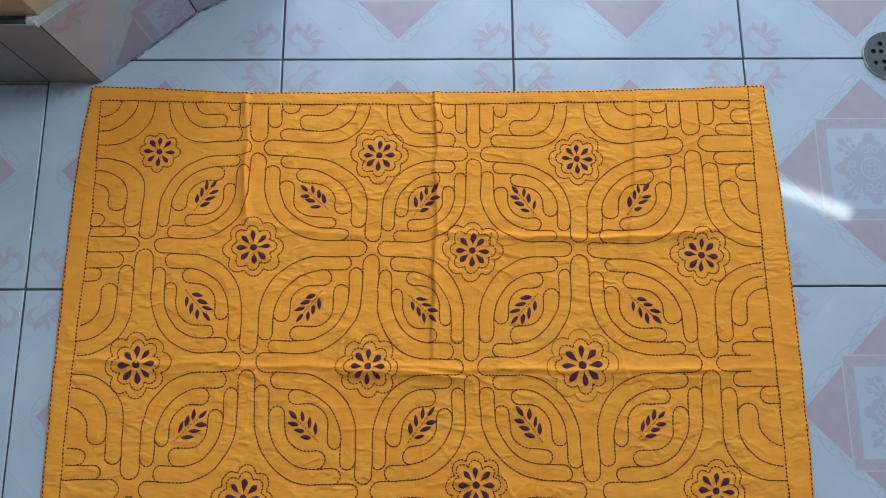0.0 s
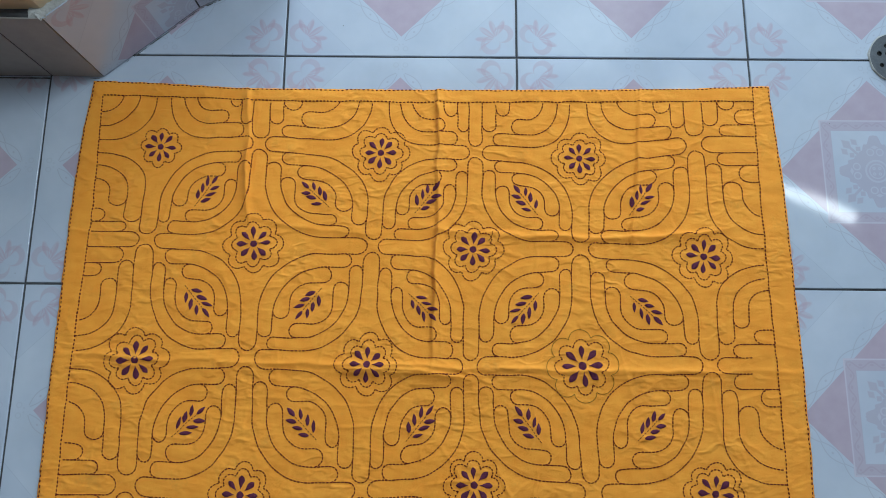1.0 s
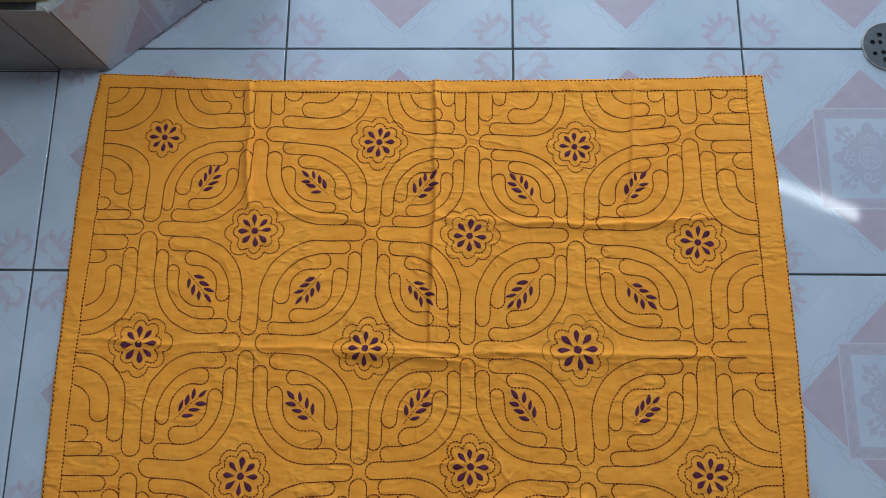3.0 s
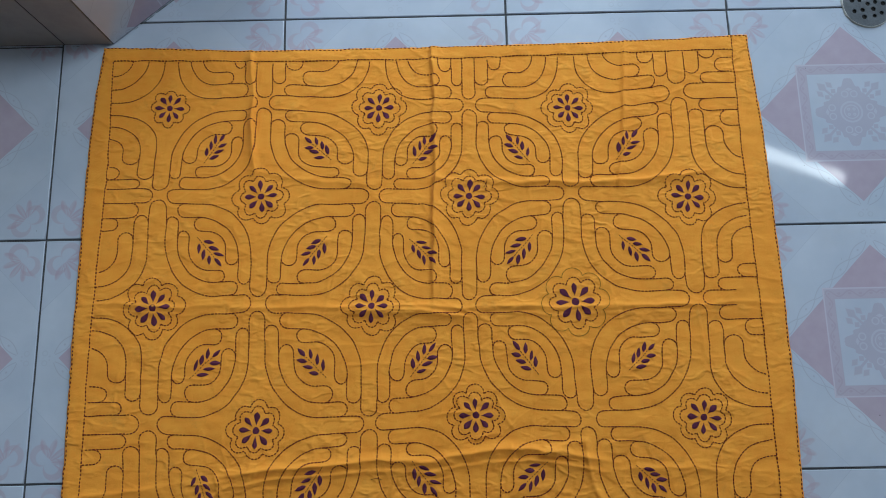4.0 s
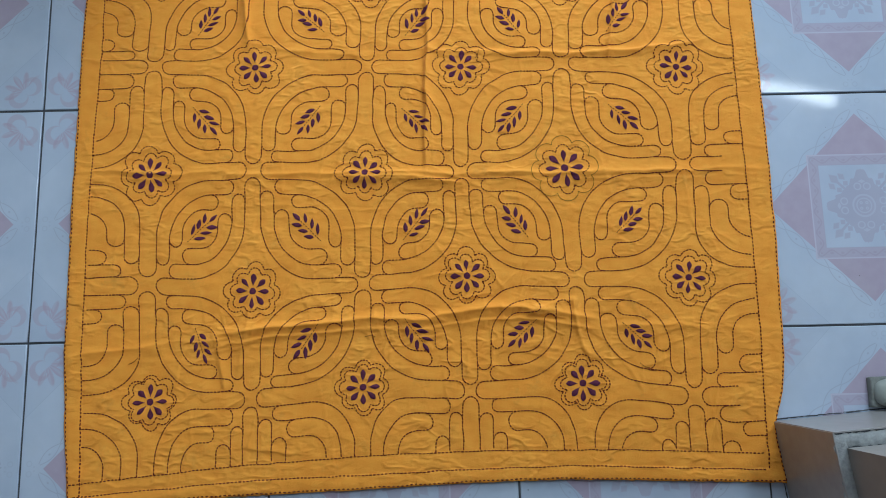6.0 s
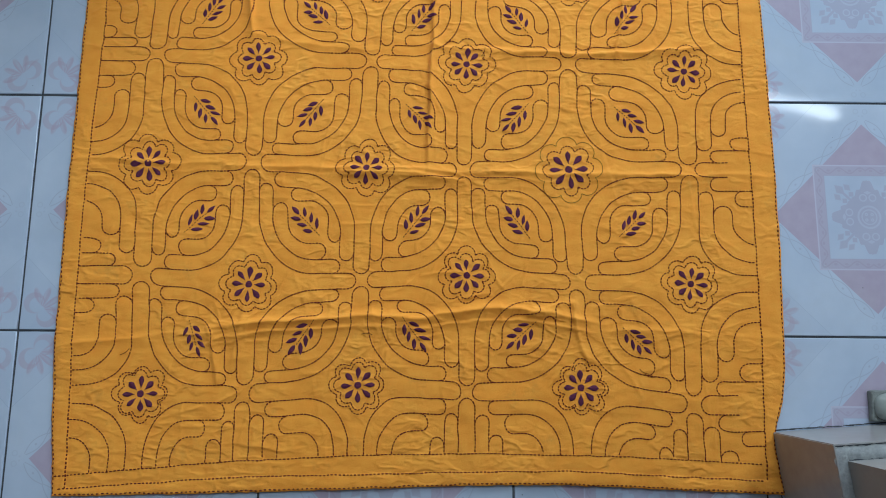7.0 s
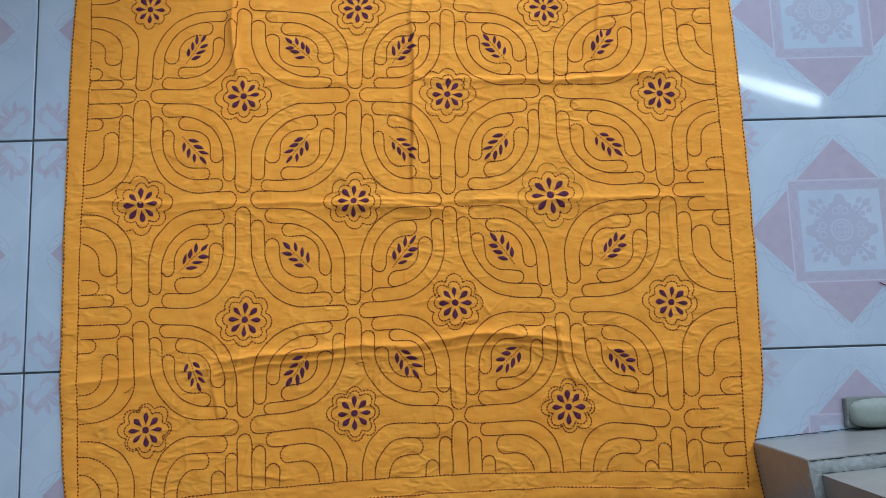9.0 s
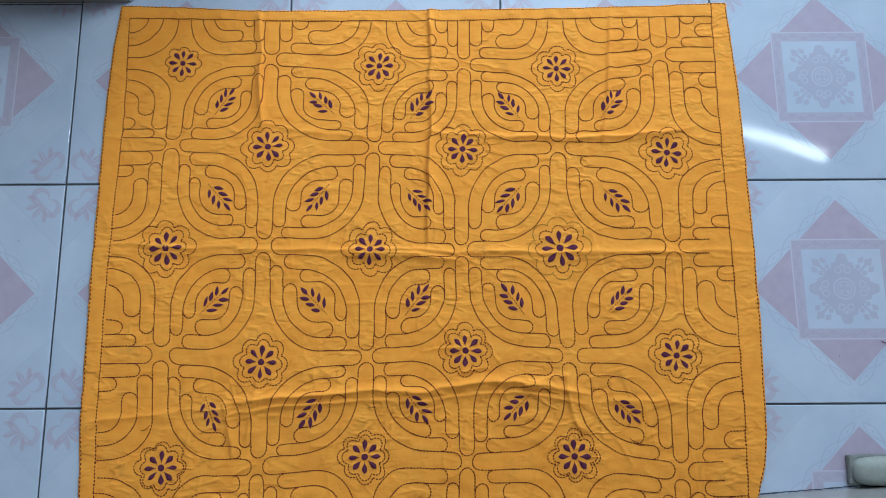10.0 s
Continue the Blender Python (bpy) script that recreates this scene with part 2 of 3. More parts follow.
MAT_STEEL = plain_material("dull_steel", (0.06, 0.07, 0.085), (0.11, 0.125, 0.145), 60, 0.45, 0.3, 0.001, 0.35)
MAT_BLACK = plain_material("dark_well", (0.008, 0.008, 0.009), (0.02, 0.02, 0.02), 40, 0.9)
MAT_FABRIC = fabric_material()
MAT_BROWN = thread_material("dark_brown_thread", (0.115, 0.017, 0.008), (0.19, 0.034, 0.014))
MAT_CRIMSON = thread_material("crimson_thread", (0.13, 0.012, 0.022), (0.20, 0.025, 0.04))
MAT_PENCIL = thread_material("olive_pencil", (0.16, 0.10, 0.015), (0.30, 0.17, 0.03))
MAT_PURPLE = thread_material("deep_purple_thread", (0.080, 0.017, 0.040), (0.14, 0.034, 0.070))


# ---- mesh helpers ----
def mesh_from(name, verts, faces, mat, smooth=True):
    me = bpy.data.meshes.new(name)
    me.from_pydata([tuple(map(float, p)) for p in verts], [], faces)
    me.materials.append(mat)
    if smooth:
        me.shade_smooth()
    me.update()
    return me


def bm_mesh(name, bm, mat, smooth=False):
    bmesh.ops.recalc_face_normals(bm, faces=bm.faces)
    me = bpy.data.meshes.new(name)
    bm.to_mesh(me)
    bm.free()
    me.materials.append(mat)
    if smooth:
        me.shade_smooth()
    return me


def part(name, me, parent, label=""):
    ob = new(name, me)
    ob.parent = parent
    return tagged(ob, label) if label else ob


def slab(x0, x1, y0, y1, z0, z1, bevel=0.0):
    bm = bmesh.new()
    bmesh.ops.create_cube(bm, size=1)
    for p in bm.verts:
        p.co = Vector((x0 if p.co.x < 0 else x1, y0 if p.co.y < 0 else y1, z0 if p.co.z < 0 else z1))
    if bevel:
        bmesh.ops.bevel(bm, geom=bm.edges[:], offset=bevel, segments=2, affect="EDGES", profile=0.6)
    return bm


def prism(points, z0, z1, bevel=0.0):
    """An upright block on a plan outline."""
    bm = bmesh.new()
    low = [bm.verts.new((x, y, z0)) for x, y in points]
    top = [bm.verts.new((x, y, z1)) for x, y in points]
    n = len(points)
    bm.faces.new(low[::-1]), bm.faces.new(top)
    for i in range(n):
        bm.faces.new((low[i], low[(i + 1) % n], top[(i + 1) % n], top[i]))
    if bevel:
        bmesh.ops.bevel(bm, geom=bm.edges[:], offset=bevel, segments=2, affect="EDGES")
    return bm


# ---- floor ----
floor = tagged(new("floor", bm_mesh("floor", slab(WEST - 0.3, EAST + 0.3, SOUTH - 0.3, NORTH + 0.3, -0.06, -0.0016), MAT_GROUT)),
               "floor of glazed white and pink patterned ceramic tiles with dark joints", "floor", kind="structure")


# ---- walls and ceiling ----
def wall(name, bm, label, mat=None):
    return tagged(new(name, bm_mesh(name, bm, mat or MAT_WALL)), label, "wall", kind="structure")


def holed_wall(axis, at, out, lo, hi, hole):
    """Wall of four blocks round one opening; axis is the direction along which it runs."""
    h0, h1, z0, z1 = hole
    bm = bmesh.new()
    for a0, a1, b0, b1 in ((lo, h0, 0, HIGH), (h1, hi, 0, HIGH), (h0, h1, 0, z0), (h0, h1, z1, HIGH)):
        s = slab(a0, a1, at, out, b0, b1) if axis == "x" else slab(at, out, a0, a1, b0, b1)
        tmp = bpy.data.meshes.new("block")
        s.to_mesh(tmp)
        s.free()
        bm.from_mesh(tmp)
        bpy.data.meshes.remove(tmp)
    return bm


# the opening is added to let the north lamp light the floor
wall("wall_north", holed_wall("x", NORTH, NORTH + 0.15, WEST, EAST, NORTH_HOLE), "white painted wall with an added wide opening for light")


def slanting_gap_wall():
    """The east wall with a leaning slit cut through it."""
    bm = bmesh.new()
    lean = radians(GAP_LEAN)
    along, across = (math.sin(lean), math.cos(lean)), (math.cos(lean), -math.sin(lean))
    hole = [(GAP_Y + along[0] * a * GAP_L / 2 + across[0] * c * GAP_W / 2, GAP_Z + along[1] * a * GAP_L / 2 + across[1] * c * GAP_W / 2)
            for a, c in ((1, 1), (1, -1), (-1, -1), (-1, 1))]
    edges = []
    for loop in (((SOUTH, 0), (NORTH + 0.15, 0), (NORTH + 0.15, HIGH), (SOUTH, HIGH)), hole,
                 ((EAST_HOLE[0], EAST_HOLE[2]), (EAST_HOLE[1], EAST_HOLE[2]), (EAST_HOLE[1], EAST_HOLE[3]), (EAST_HOLE[0], EAST_HOLE[3]))):
        vs = [bm.verts.new((EAST, y, z)) for y, z in loop]
        edges += [bm.edges.new((vs[i], vs[(i + 1) % 4])) for i in range(4)]
    bmesh.ops.triangle_fill(bm, use_beauty=True, use_dissolve=False, edges=edges)
    for g in bmesh.ops.extrude_face_region(bm, geom=bm.faces[:])["geom"]:
        if isinstance(g, bmesh.types.BMVert):
            g.co.x += 0.15
    return bm


wall("wall_east", slanting_gap_wall(), "white painted wall with an added high opening for light and a narrow gap")
wall("wall_south", slab(WEST, EAST, SOUTH - 0.15, SOUTH, 0, HIGH), "unseen south wall, dull brown to cut bounced light", MAT_LOW_BOUNCE)
# unseen wall, greyed to weaken the bounce on the left
wall("wall_west", slab(WEST - 0.15, WEST, SOUTH - 0.15, NORTH + 0.15, 0, HIGH), "unseen west wall, dull grey to cut bounced light", MAT_DIM)
# unseen ceiling, kept dark grey so less light bounces down
tagged(new("ceiling", bm_mesh("ceiling", slab(WEST - 0.15, EAST + 0.15, SOUTH - 0.15, NORTH + 0.15, HIGH, HIGH + 0.12), MAT_CEIL)),
       "unseen ceiling, dark grey to cut bounced light", "ceiling", kind="structure")


# ---- wall corners with tiled skirting ----
def skirting_tile(parent, p, q, high, u0, v0, mat=MAT_TILE, name="skirting_tile"):
    """A cut tile that stands on the floor from p to q; u0, v0 say which cut of the printed tile it is."""
    along = Vector((q[0] - p[0], q[1] - p[1], 0))
    length = along.length
    along.normalize()
    up, out = Vector((0, 0, 1)), along.cross(Vector((0, 0, 1)))
    x0, y0 = u0 * TILE, v0 * TILE
    me = bm_mesh(name, slab(x0 + 0.0010, x0 + length - 0.0010, y0 + 0.0018, y0 + high, -0.0016, 0, 0.0002), mat)
    ob = part(name, me, parent)
    m = Matrix((along, up, out)).transposed().to_4x4()
    m.translation = Vector((p[0], p[1], 0.0006)) - along * x0 - up * y0
    ob.matrix_world = m
    return ob


def bead(points, width, high, z, mat):
    """A rough, hand-laid cement bead along a line."""
    verts, faces, n = [], [], 0
    rng = random.Random(5)
    for p, q in zip(points, points[1:]):
        d = Vector((q[0] - p[0], q[1] - p[1], 0))
        steps = max(2, int(d.length / 0.004))
        side = Vector((-d.y, d.x, 0)).normalized()
        over = d.normalized() * width * 0.45
        p, d = (p[0] - over.x, p[1] - over.y), d + over * 2
        start = len(verts)
        for i in range(steps + 1):
            c = Vector((p[0], p[1], z)) + d * (i / steps)
            for k in range(5):
                a = math.pi * k / 4
                w = width / 2 * (1 + rng.uniform(-0.22, 0.12))
                verts.append(c + side * (math.cos(a) * w) + Vector((0, 0, math.sin(a) * high * (1 + rng.uniform(-0.35, 0.35)) - 0.001)))
        for i in range(steps):
            for k in range(4):
                r = start + i * 5 + k
                faces.append((r, r + 1, r + 6, r + 5))
    return mesh_from("cement_bead", verts, faces, mat)


SK = 0.145
# north-west pier: south face, then a slanting face
A1, A2, A3, A4 = (-0.297, -0.031), (-0.231, -0.032), (-0.115, 0.067), (0.02, 0.135)
# unseen top and rear are cut back to let light pass
pier_a = tagged(new("wall_pier_northwest", bm_mesh("wall_pier_northwest", prism(
    [(-1.5, -0.018), (-0.234, -0.019), (-0.118, 0.081), (0.012, 0.148), (-0.1, 0.35), (-1.5, 0.35)], 0, 0.26), MAT_CREAM)),
    "cream painted masonry pier, cut low to let light over, with a tiled skirting", "wall", kind="structure")
part("mortar", bm_mesh("mortar", prism([(-1.5, -0.0285), (-0.2315, -0.0305), (-0.1155, 0.0685), (0.018, 0.1365), (-0.1, 0.34), (-1.5, 0.34)], 0, SK - 0.001), MAT_GROUT), pier_a, "dark mortar in the joints")
for p, q, u, v, m in (((-0.597, -0.0305), A1, -0.5, -0.5, MAT_PLAIN), (A1, A2, -0.5, -0.5, MAT_PLAIN), (A2, A3, -0.5, -0.04, MAT_TILE), (A3, A4, -0.02, -0.04, MAT_TILE),
                      ((-0.897, -0.0302), (-0.597, -0.0305), -0.5, -0.5, MAT_PLAIN)):
    skirting_tile(pier_a, p, q, SK, u, v, m)
part("cement_bead", bead([(-0.240, -0.0240), (-0.2325, -0.0245), (-0.1165, 0.0745), (0.016, 0.142)], 0.0135, 0.003, SK, MAT_CEMENT), pier_a, "rough white cement bead")
# dark strip laid in for the shadowed gap over the south skirting
part("mortar_line", bead([(-0.9, -0.024), (-0.240, -0.0255)], 0.0060, 0.0010, SK, MAT_GROUT), pier_a, "thin dark strip for the shadow gap above the skirting")

part("grime_line", bead([(-0.9, -0.0318), (-0.2312, -0.0333), (-0.1148, 0.0662), (0.02, 0.1338)], 0.0024, 0.0012, 0, MAT_GROUT), pier_a, "dark grime where skirting meets floor")

# south-east pier
SE = 0.134
B0, B1, B2, B3, B4 = (0.6840, -1.32), (0.6471, -1.021), (0.6085, -0.7083), (0.7714, -0.696), (1.0694, -0.674)
pier_b = tagged(new("wall_pier_southeast", bm_mesh("wall_pier_southeast", prism(
    [(0.767, -1.9), (0.6225, -0.7245), (1.26, -0.6770), (1.26, -1.9)], 0, HIGH), MAT_DIM)),
    "grey painted masonry wall corner with a tiled skirting", "wall", kind="structure")
part("mortar", bm_mesh("mortar", prism([(0.6832, -1.3), (0.6101, -0.7100), (1.07, -0.6757), (1.07, -1.3)], 0, SE - 0.001), MAT_GROUT), pier_b, "dark mortar in the joints")
for p, q in ((B2, B1), (B1, B0), (B3, B2), (B4, B3)):
    skirting_tile(pier_b, p, q, SE, -0.5, -0.5, MAT_PLAIN)
part("cement_bead", bead([(0.6885, -1.3), (0.6165, -0.7175), (1.07, -0.685)], 0.0150, 0.0014, SE, MAT_BEAD), pier_b, "rough white cement bead")

part("grime_line", bead([(0.6455, -1.021), (0.6070, -0.7068), (1.07, -0.6728)], 0.0024, 0.0012, 0, MAT_GROUT), pier_b, "dark grime where skirting meets floor")

pier_b.location.y = -0.005

# low cement stub on the floor against the skirting
bm = slab(0.727, 0.93, -0.700, -0.663, 0, 0.010, 0.002)
bmesh.ops.subdivide_edges(bm, edges=[e for e in bm.edges if e.calc_length() > 0.02], cuts=6, use_grid_fill=True)
for p in bm.verts:
    p.co += Vector((noise.noise(p.co * 60), noise.noise(p.co * 60 + Vector((9, 0, 0))), noise.noise(p.co * 50 + Vector((0, 9, 0))))) * 0.0015
    p.co.z = max(p.co.z, 0.0)
stub = tagged(new("cement_stub", bm_mesh("cement_stub", bm, MAT_STUB, True)), "low rough dark grey cement stub against the tiled skirting", "cement block")
bm = bmesh.new()
bmesh.ops.create_uvsphere(bm, u_segments=28, v_segments=16, radius=1)
for p in bm.verts:
    e = Vector((math.copysign(abs(p.co.x) ** 0.25, p.co.x), math.copysign(abs(p.co.y) ** 0.6, p.co.y), p.co.z))
    p.co = Vector((0.8290 + 0.1000 * e.x, -0.6825 + 0.0180 * e.y, 0.012 + 0.014 * e.z + 0.0006 * noise.noise(e * 4)))
part("cement_cap", bm_mesh("cement_cap", bm, MAT_CAP, True), stub, "smooth pale grey-green rounded cement")


# ---- drain ----
def disc_with_holes(radius, holes, thick):
    bm = bmesh.new()
    loops = []
    for cx, cy, r, n in [(0, 0, radius, 40)] + [(x, y, r, 10) for x, y, r in holes]:
        vs = [bm.verts.new((cx + r * math.cos(2 * math.pi * i / n), cy + r * math.sin(2 * math.pi * i / n), 0)) for i in range(n)]
        loops += [bm.edges.new((vs[i], vs[(i + 1) % n])) for i in range(n)]
    bmesh.ops.triangle_fill(bm, use_beauty=True, use_dissolve=False, edges=loops)
    up = bmesh.ops.extrude_face_region(bm, geom=bm.faces[:])
    for g in up["geom"]:
        if isinstance(g, bmesh.types.BMVert):
            g.co.z += thick
    return bm


drain = tagged(new("floor_drain"), "round grey perforated floor drain set in rough cement", "drain")
drain.location = (0.790, 0.003, 0)
rng = random.Random(3)
holes = [(0, 0, 0.0031)]
for ring_r, count, turn in ((0.0105, 5, 0.3), (0.0205, 9, 0.1)):
    for k in range(count):
        an = turn + 2 * math.pi * k / count + rng.uniform(-0.14, 0.14)
        rr = ring_r + rng.uniform(-0.0016, 0.0016)
        holes.append((rr * math.cos(an), rr * math.sin(an), rng.uniform(0.0027, 0.0035)))
part("grate", bm_mesh("grate", disc_with_holes(0.033, holes, 0.0012), MAT_STEEL), drain).location.z = 0.0014
bm = bmesh.new()
bmesh.ops.create_circle(bm, cap_ends=True, radius=0.0325, segments=32)
part("drain_well", bm_mesh("drain_well", bm, MAT_BLACK), drain, "dark hollow under the holes").location.z = 0.0006
verts, faces = [], []
for i in range(72):
    an = 2 * math.pi * i / 72
    wob = 0.0343 + 0.0016 * noise.noise((math.cos(an) * 3, math.sin(an) * 3, 1))
    for r, z in ((0.0328, 0.0024), (0.0337, 0.0030 + 0.0005 * noise.noise((math.cos(an) * 8, math.sin(an) * 8, 4))), (wob, 0.0001)):
        verts.append((r * math.cos(an), r * math.sin(an), z))
    for k in range(2):
        faces.append((i * 3 + k, i * 3 + k + 1, ((i + 1) % 72) * 3 + k + 1, ((i + 1) % 72) * 3 + k))
part("cement_collar", mesh_from("cement_collar", verts, faces, MAT_CEMENT), drain, "rough pale cement collar")


# ---- loose thread on the tiles ----
verts, faces = [], []
for i in range(25):
    f = i / 24
    c = Vector((0.791 + 0.058 * f, -0.520 - 0.010 * math.sin(2.6 * f) - 0.004 * f, 0.0009 + 0.0008 * math.sin(math.pi * f)))
    n = Vector((0.15, 1.0, 0)).normalized()
    for k in range(6):
        an = 2 * math.pi * k / 6
        verts.append(c + (n * math.cos(an) + Vector((0, 0, 1)) * math.sin(an)) * 0.0006)
    if i:
        faces += [(i * 6 - 6 + k, i * 6 - 6 + (k + 1) % 6, i * 6 + (k + 1) % 6, i * 6 + k) for k in range(6)]
tagged(new("loose_thread", mesh_from("loose_thread", verts, faces, MAT_CRIMSON)), "short dark crimson thread end lying on the floor tiles", "thread")


# ---- the embroidered cloth ----
def lattice_noise(seed, cell):
    g = np.random.RandomState(seed).uniform(-1, 1, (256, 256))

    def at(x, y):
        x, y = np.asarray(x) / cell + 64.0, np.asarray(y) / cell + 64.0
        i, j = np.floor(x).astype(int), np.floor(y).astype(int)
        f, h = x - i, y - j
        f, h = f * f * (3 - 2 * f), h * h * (3 - 2 * h)
        i, j = i % 255, j % 255
        return (g[i, j] * (1 - f) + g[i + 1, j] * f) * (1 - h) + (g[i, j + 1] * (1 - f) + g[i + 1, j + 1] * f) * h
    return at


# outline of the cloth: each side as a gentle curve
LEFT = ([-0.792, -0.70, -0.62, -0.42, -0.27, -0.18, -0.10, -0.038], [-0.238, -0.247, -0.252, -0.2535, -0.253, -0.252, -0.248, -0.241])
RIGHT = ([-0.785, -0.75, -0.715, -0.68, -0.63, -0.475, -0.31, -0.175, -0.039], [0.620, 0.6145, 0.6095, 0.624, 0.629, 0.633, 0.632, 0.629, 0.621])
TOP = ([-0.241, -0.14, -0.047, 0.19, 0.40, 0.51, 0.621], [-0.038, -0.042, -0.047, -0.0475, -0.046, -0.0435, -0.039])
BOTTOM = ([-0.239, -0.03, 0.102, 0.235, 0.353, 0.488, 0.620], [-0.792, -0.7865, -0.782, -0.777, -0.775, -0.780, -0.785])
IN_LEFT = ([-0.79, -0.62, -0.468, -0.358, -0.21, -0.058], [-0.2235, -0.230, -0.2315, -0.230, -0.2245, -0.228])
IN_RIGHT = ([-0.79, -0.763, -0.616, -0.475, -0.217, -0.04], [0.599, 0.598, 0.601, 0.602, 0.598, 0.599])
IN_TOP = ([-0.25, -0.229, 0.011, 0.198, 0.385, 0.60], [-0.057, -0.058, -0.064, -0.065, -0.063, -0.060])
IN_LOW = ([-0.25, -0.224, -0.051, 0.111, 0.254, 0.423, 0.592], [-0.770, -0.768, -0.752, -0.743, -0.740, -0.742, -0.750])
IN_LOWER = ([-0.25, -0.223, -0.032, 0.168, 0.369, 0.592], [-0.785, -0.783, -0.769, -0.763, -0.759, -0.769])


def curve(table, at):
    """Smooth curve through a few places."""
    xs, ys = np.array(table[0]), np.array(table[1])
    at = np.asarray(at, float)
    soft = 0.012
    return sum(w * np.interp(at + o, xs, ys) for o, w in ((-2 * soft, 0.1), (-soft, 0.2), (0, 0.4), (soft, 0.2), (2 * soft, 0.1)))


# creases: start, end, height, width, bow, lopsidedness
CREASES = [
    (-0.043, -0.045, -0.034, -0.215, 0.0062, 0.0055, 0.002, -0.6),
    (0.199, -0.045, 0.193, -0.380, 0.0056, 0.0065, 0.003, 0.6),
    (0.455, -0.045, 0.437, -0.240, 0.0036, 0.0060, 0.003, 0.5),
    (0.200, -0.231, 0.560, -0.226, 0.0030, 0.0065, -0.010, -0.5),
    (-0.040, -0.215, 0.120, -0.236, 0.0020, 0.0070, -0.006, 0.3),
    (-0.250, -0.383, 0.630, -0.399, 0.0030, 0.0075, -0.006, -0.3),
    (-0.250, -0.392, 0.630, -0.408, 0.0010, 0.0030, -0.006, -0.8),
    (0.085, -0.400, 0.240, -0.408, 0.0026, 0.0060, 0.002, -0.5),
    (-0.240, -0.618, -0.050, -0.600, 0.0022, 0.0070, 0.003, -0.5),
    (-0.060, -0.594, 0.200, -0.581, 0.0050, 0.0085, 0.006, -0.3),
    (-0.060, -0.606, 0.200, -0.594, 0.0018, 0.0030, 0.006, -0.8),
    (0.180, -0.581, 0.400, -0.585, 0.0056, 0.0090, 0.014, -0.3),
    (0.180, -0.595, 0.400, -0.598, 0.0022, 0.0030, 0.014, -0.8),
    (0.376, -0.560, 0.392, -0.632, 0.0040, 0.0045, -0.006, 0.4),
    (0.394, -0.600, 0.452, -0.672, 0.0016, 0.0035, 0.006, 0.4),
    (0.400, -0.597, 0.620, -0.602, 0.0020, 0.0080, 0.004, -0.4),
    (0.320, -0.575, 0.376, -0.560, 0.0036, 0.0070, 0.002, -0.5),
    (-0.070, -0.590, -0.052, -0.660, 0.0024, 0.0060, 0.002, 0.4),
    (-0.026, -0.540, -0.036, -0.640, 0.0018, 0.0070, 0.002, 0.4),
    (0.560, -0.240, 0.600, -0.250, 0.0015, 0.0060, 0.000, 0.2),
]
rng = random.Random(77)
for _ in range(260):       # small crumples all over
    cx, cy = rng.uniform(-0.24, 0.61), rng.uniform(-0.77, -0.06)
    an = rng.choice((0, 0, 0, math.pi / 2)) + rng.gauss(0, 0.35)
    ln = rng.uniform(0.012, 0.05)
    CREASES.append((cx - math.cos(an) * ln, cy - math.sin(an) * ln, cx + math.cos(an) * ln, cy + math.sin(an) * ln,
                    rng.uniform(0.0003, 0.0009), rng.uniform(0.0020, 0.0038), rng.uniform(-0.003, 0.003), rng.uniform(-0.6, 0.6)))
for _ in range(70):        # a denser band of them along the deep southern fold
    cx, cy = rng.uniform(-0.08, 0.48), -0.600 + rng.gauss(0, 0.04)
    an, ln = rng.choice((0.1, 1.5)) + rng.gauss(0, 0.3), rng.uniform(0.008, 0.03)
    CREASES.append((cx - math.cos(an) * ln, cy - math.sin(an) * ln, cx + math.cos(an) * ln, cy + math.sin(an) * ln,
                    rng.uniform(0.0006, 0.0014), rng.uniform(0.0020, 0.0034), rng.uniform(-0.003, 0.003), rng.uniform(-0.6, 0.6)))
N_BIG, N_MID, N_FINE, N_WOB = lattice_noise(1, 0.075), lattice_noise(2, 0.033), lattice_noise(3, 0.011), lattice_noise(4, 0.05)
PUCKER = np.zeros((480, 440))


RELIEF_X, RELIEF_Y = np.arange(-0.27, 0.65, 0.001), np.arange(-0.82, -0.02, 0.001)
RELIEF = np.zeros((len(RELIEF_X), len(RELIEF_Y)))


def sampled(field, x0, y0, step, x, y):
    """A field on a square grid, read between its points."""
    n, m = field.shape
    i, j = np.clip((x - x0) / step, 0, n - 1.001), np.clip((y - y0) / step, 0, m - 1.001)
    a, b = i.astype(int), j.astype(int)
    f, g = i - a, j - b
    return (field[a, b] * (1 - f) + field[a + 1, b] * f) * (1 - g) + (field[a, b + 1] * (1 - f) + field[a + 1, b + 1] * f) * g


def cloth_z(x, y):
    return sampled(RELIEF, -0.27, -0.82, 0.001, np.asarray(x, float), np.asarray(y, float))


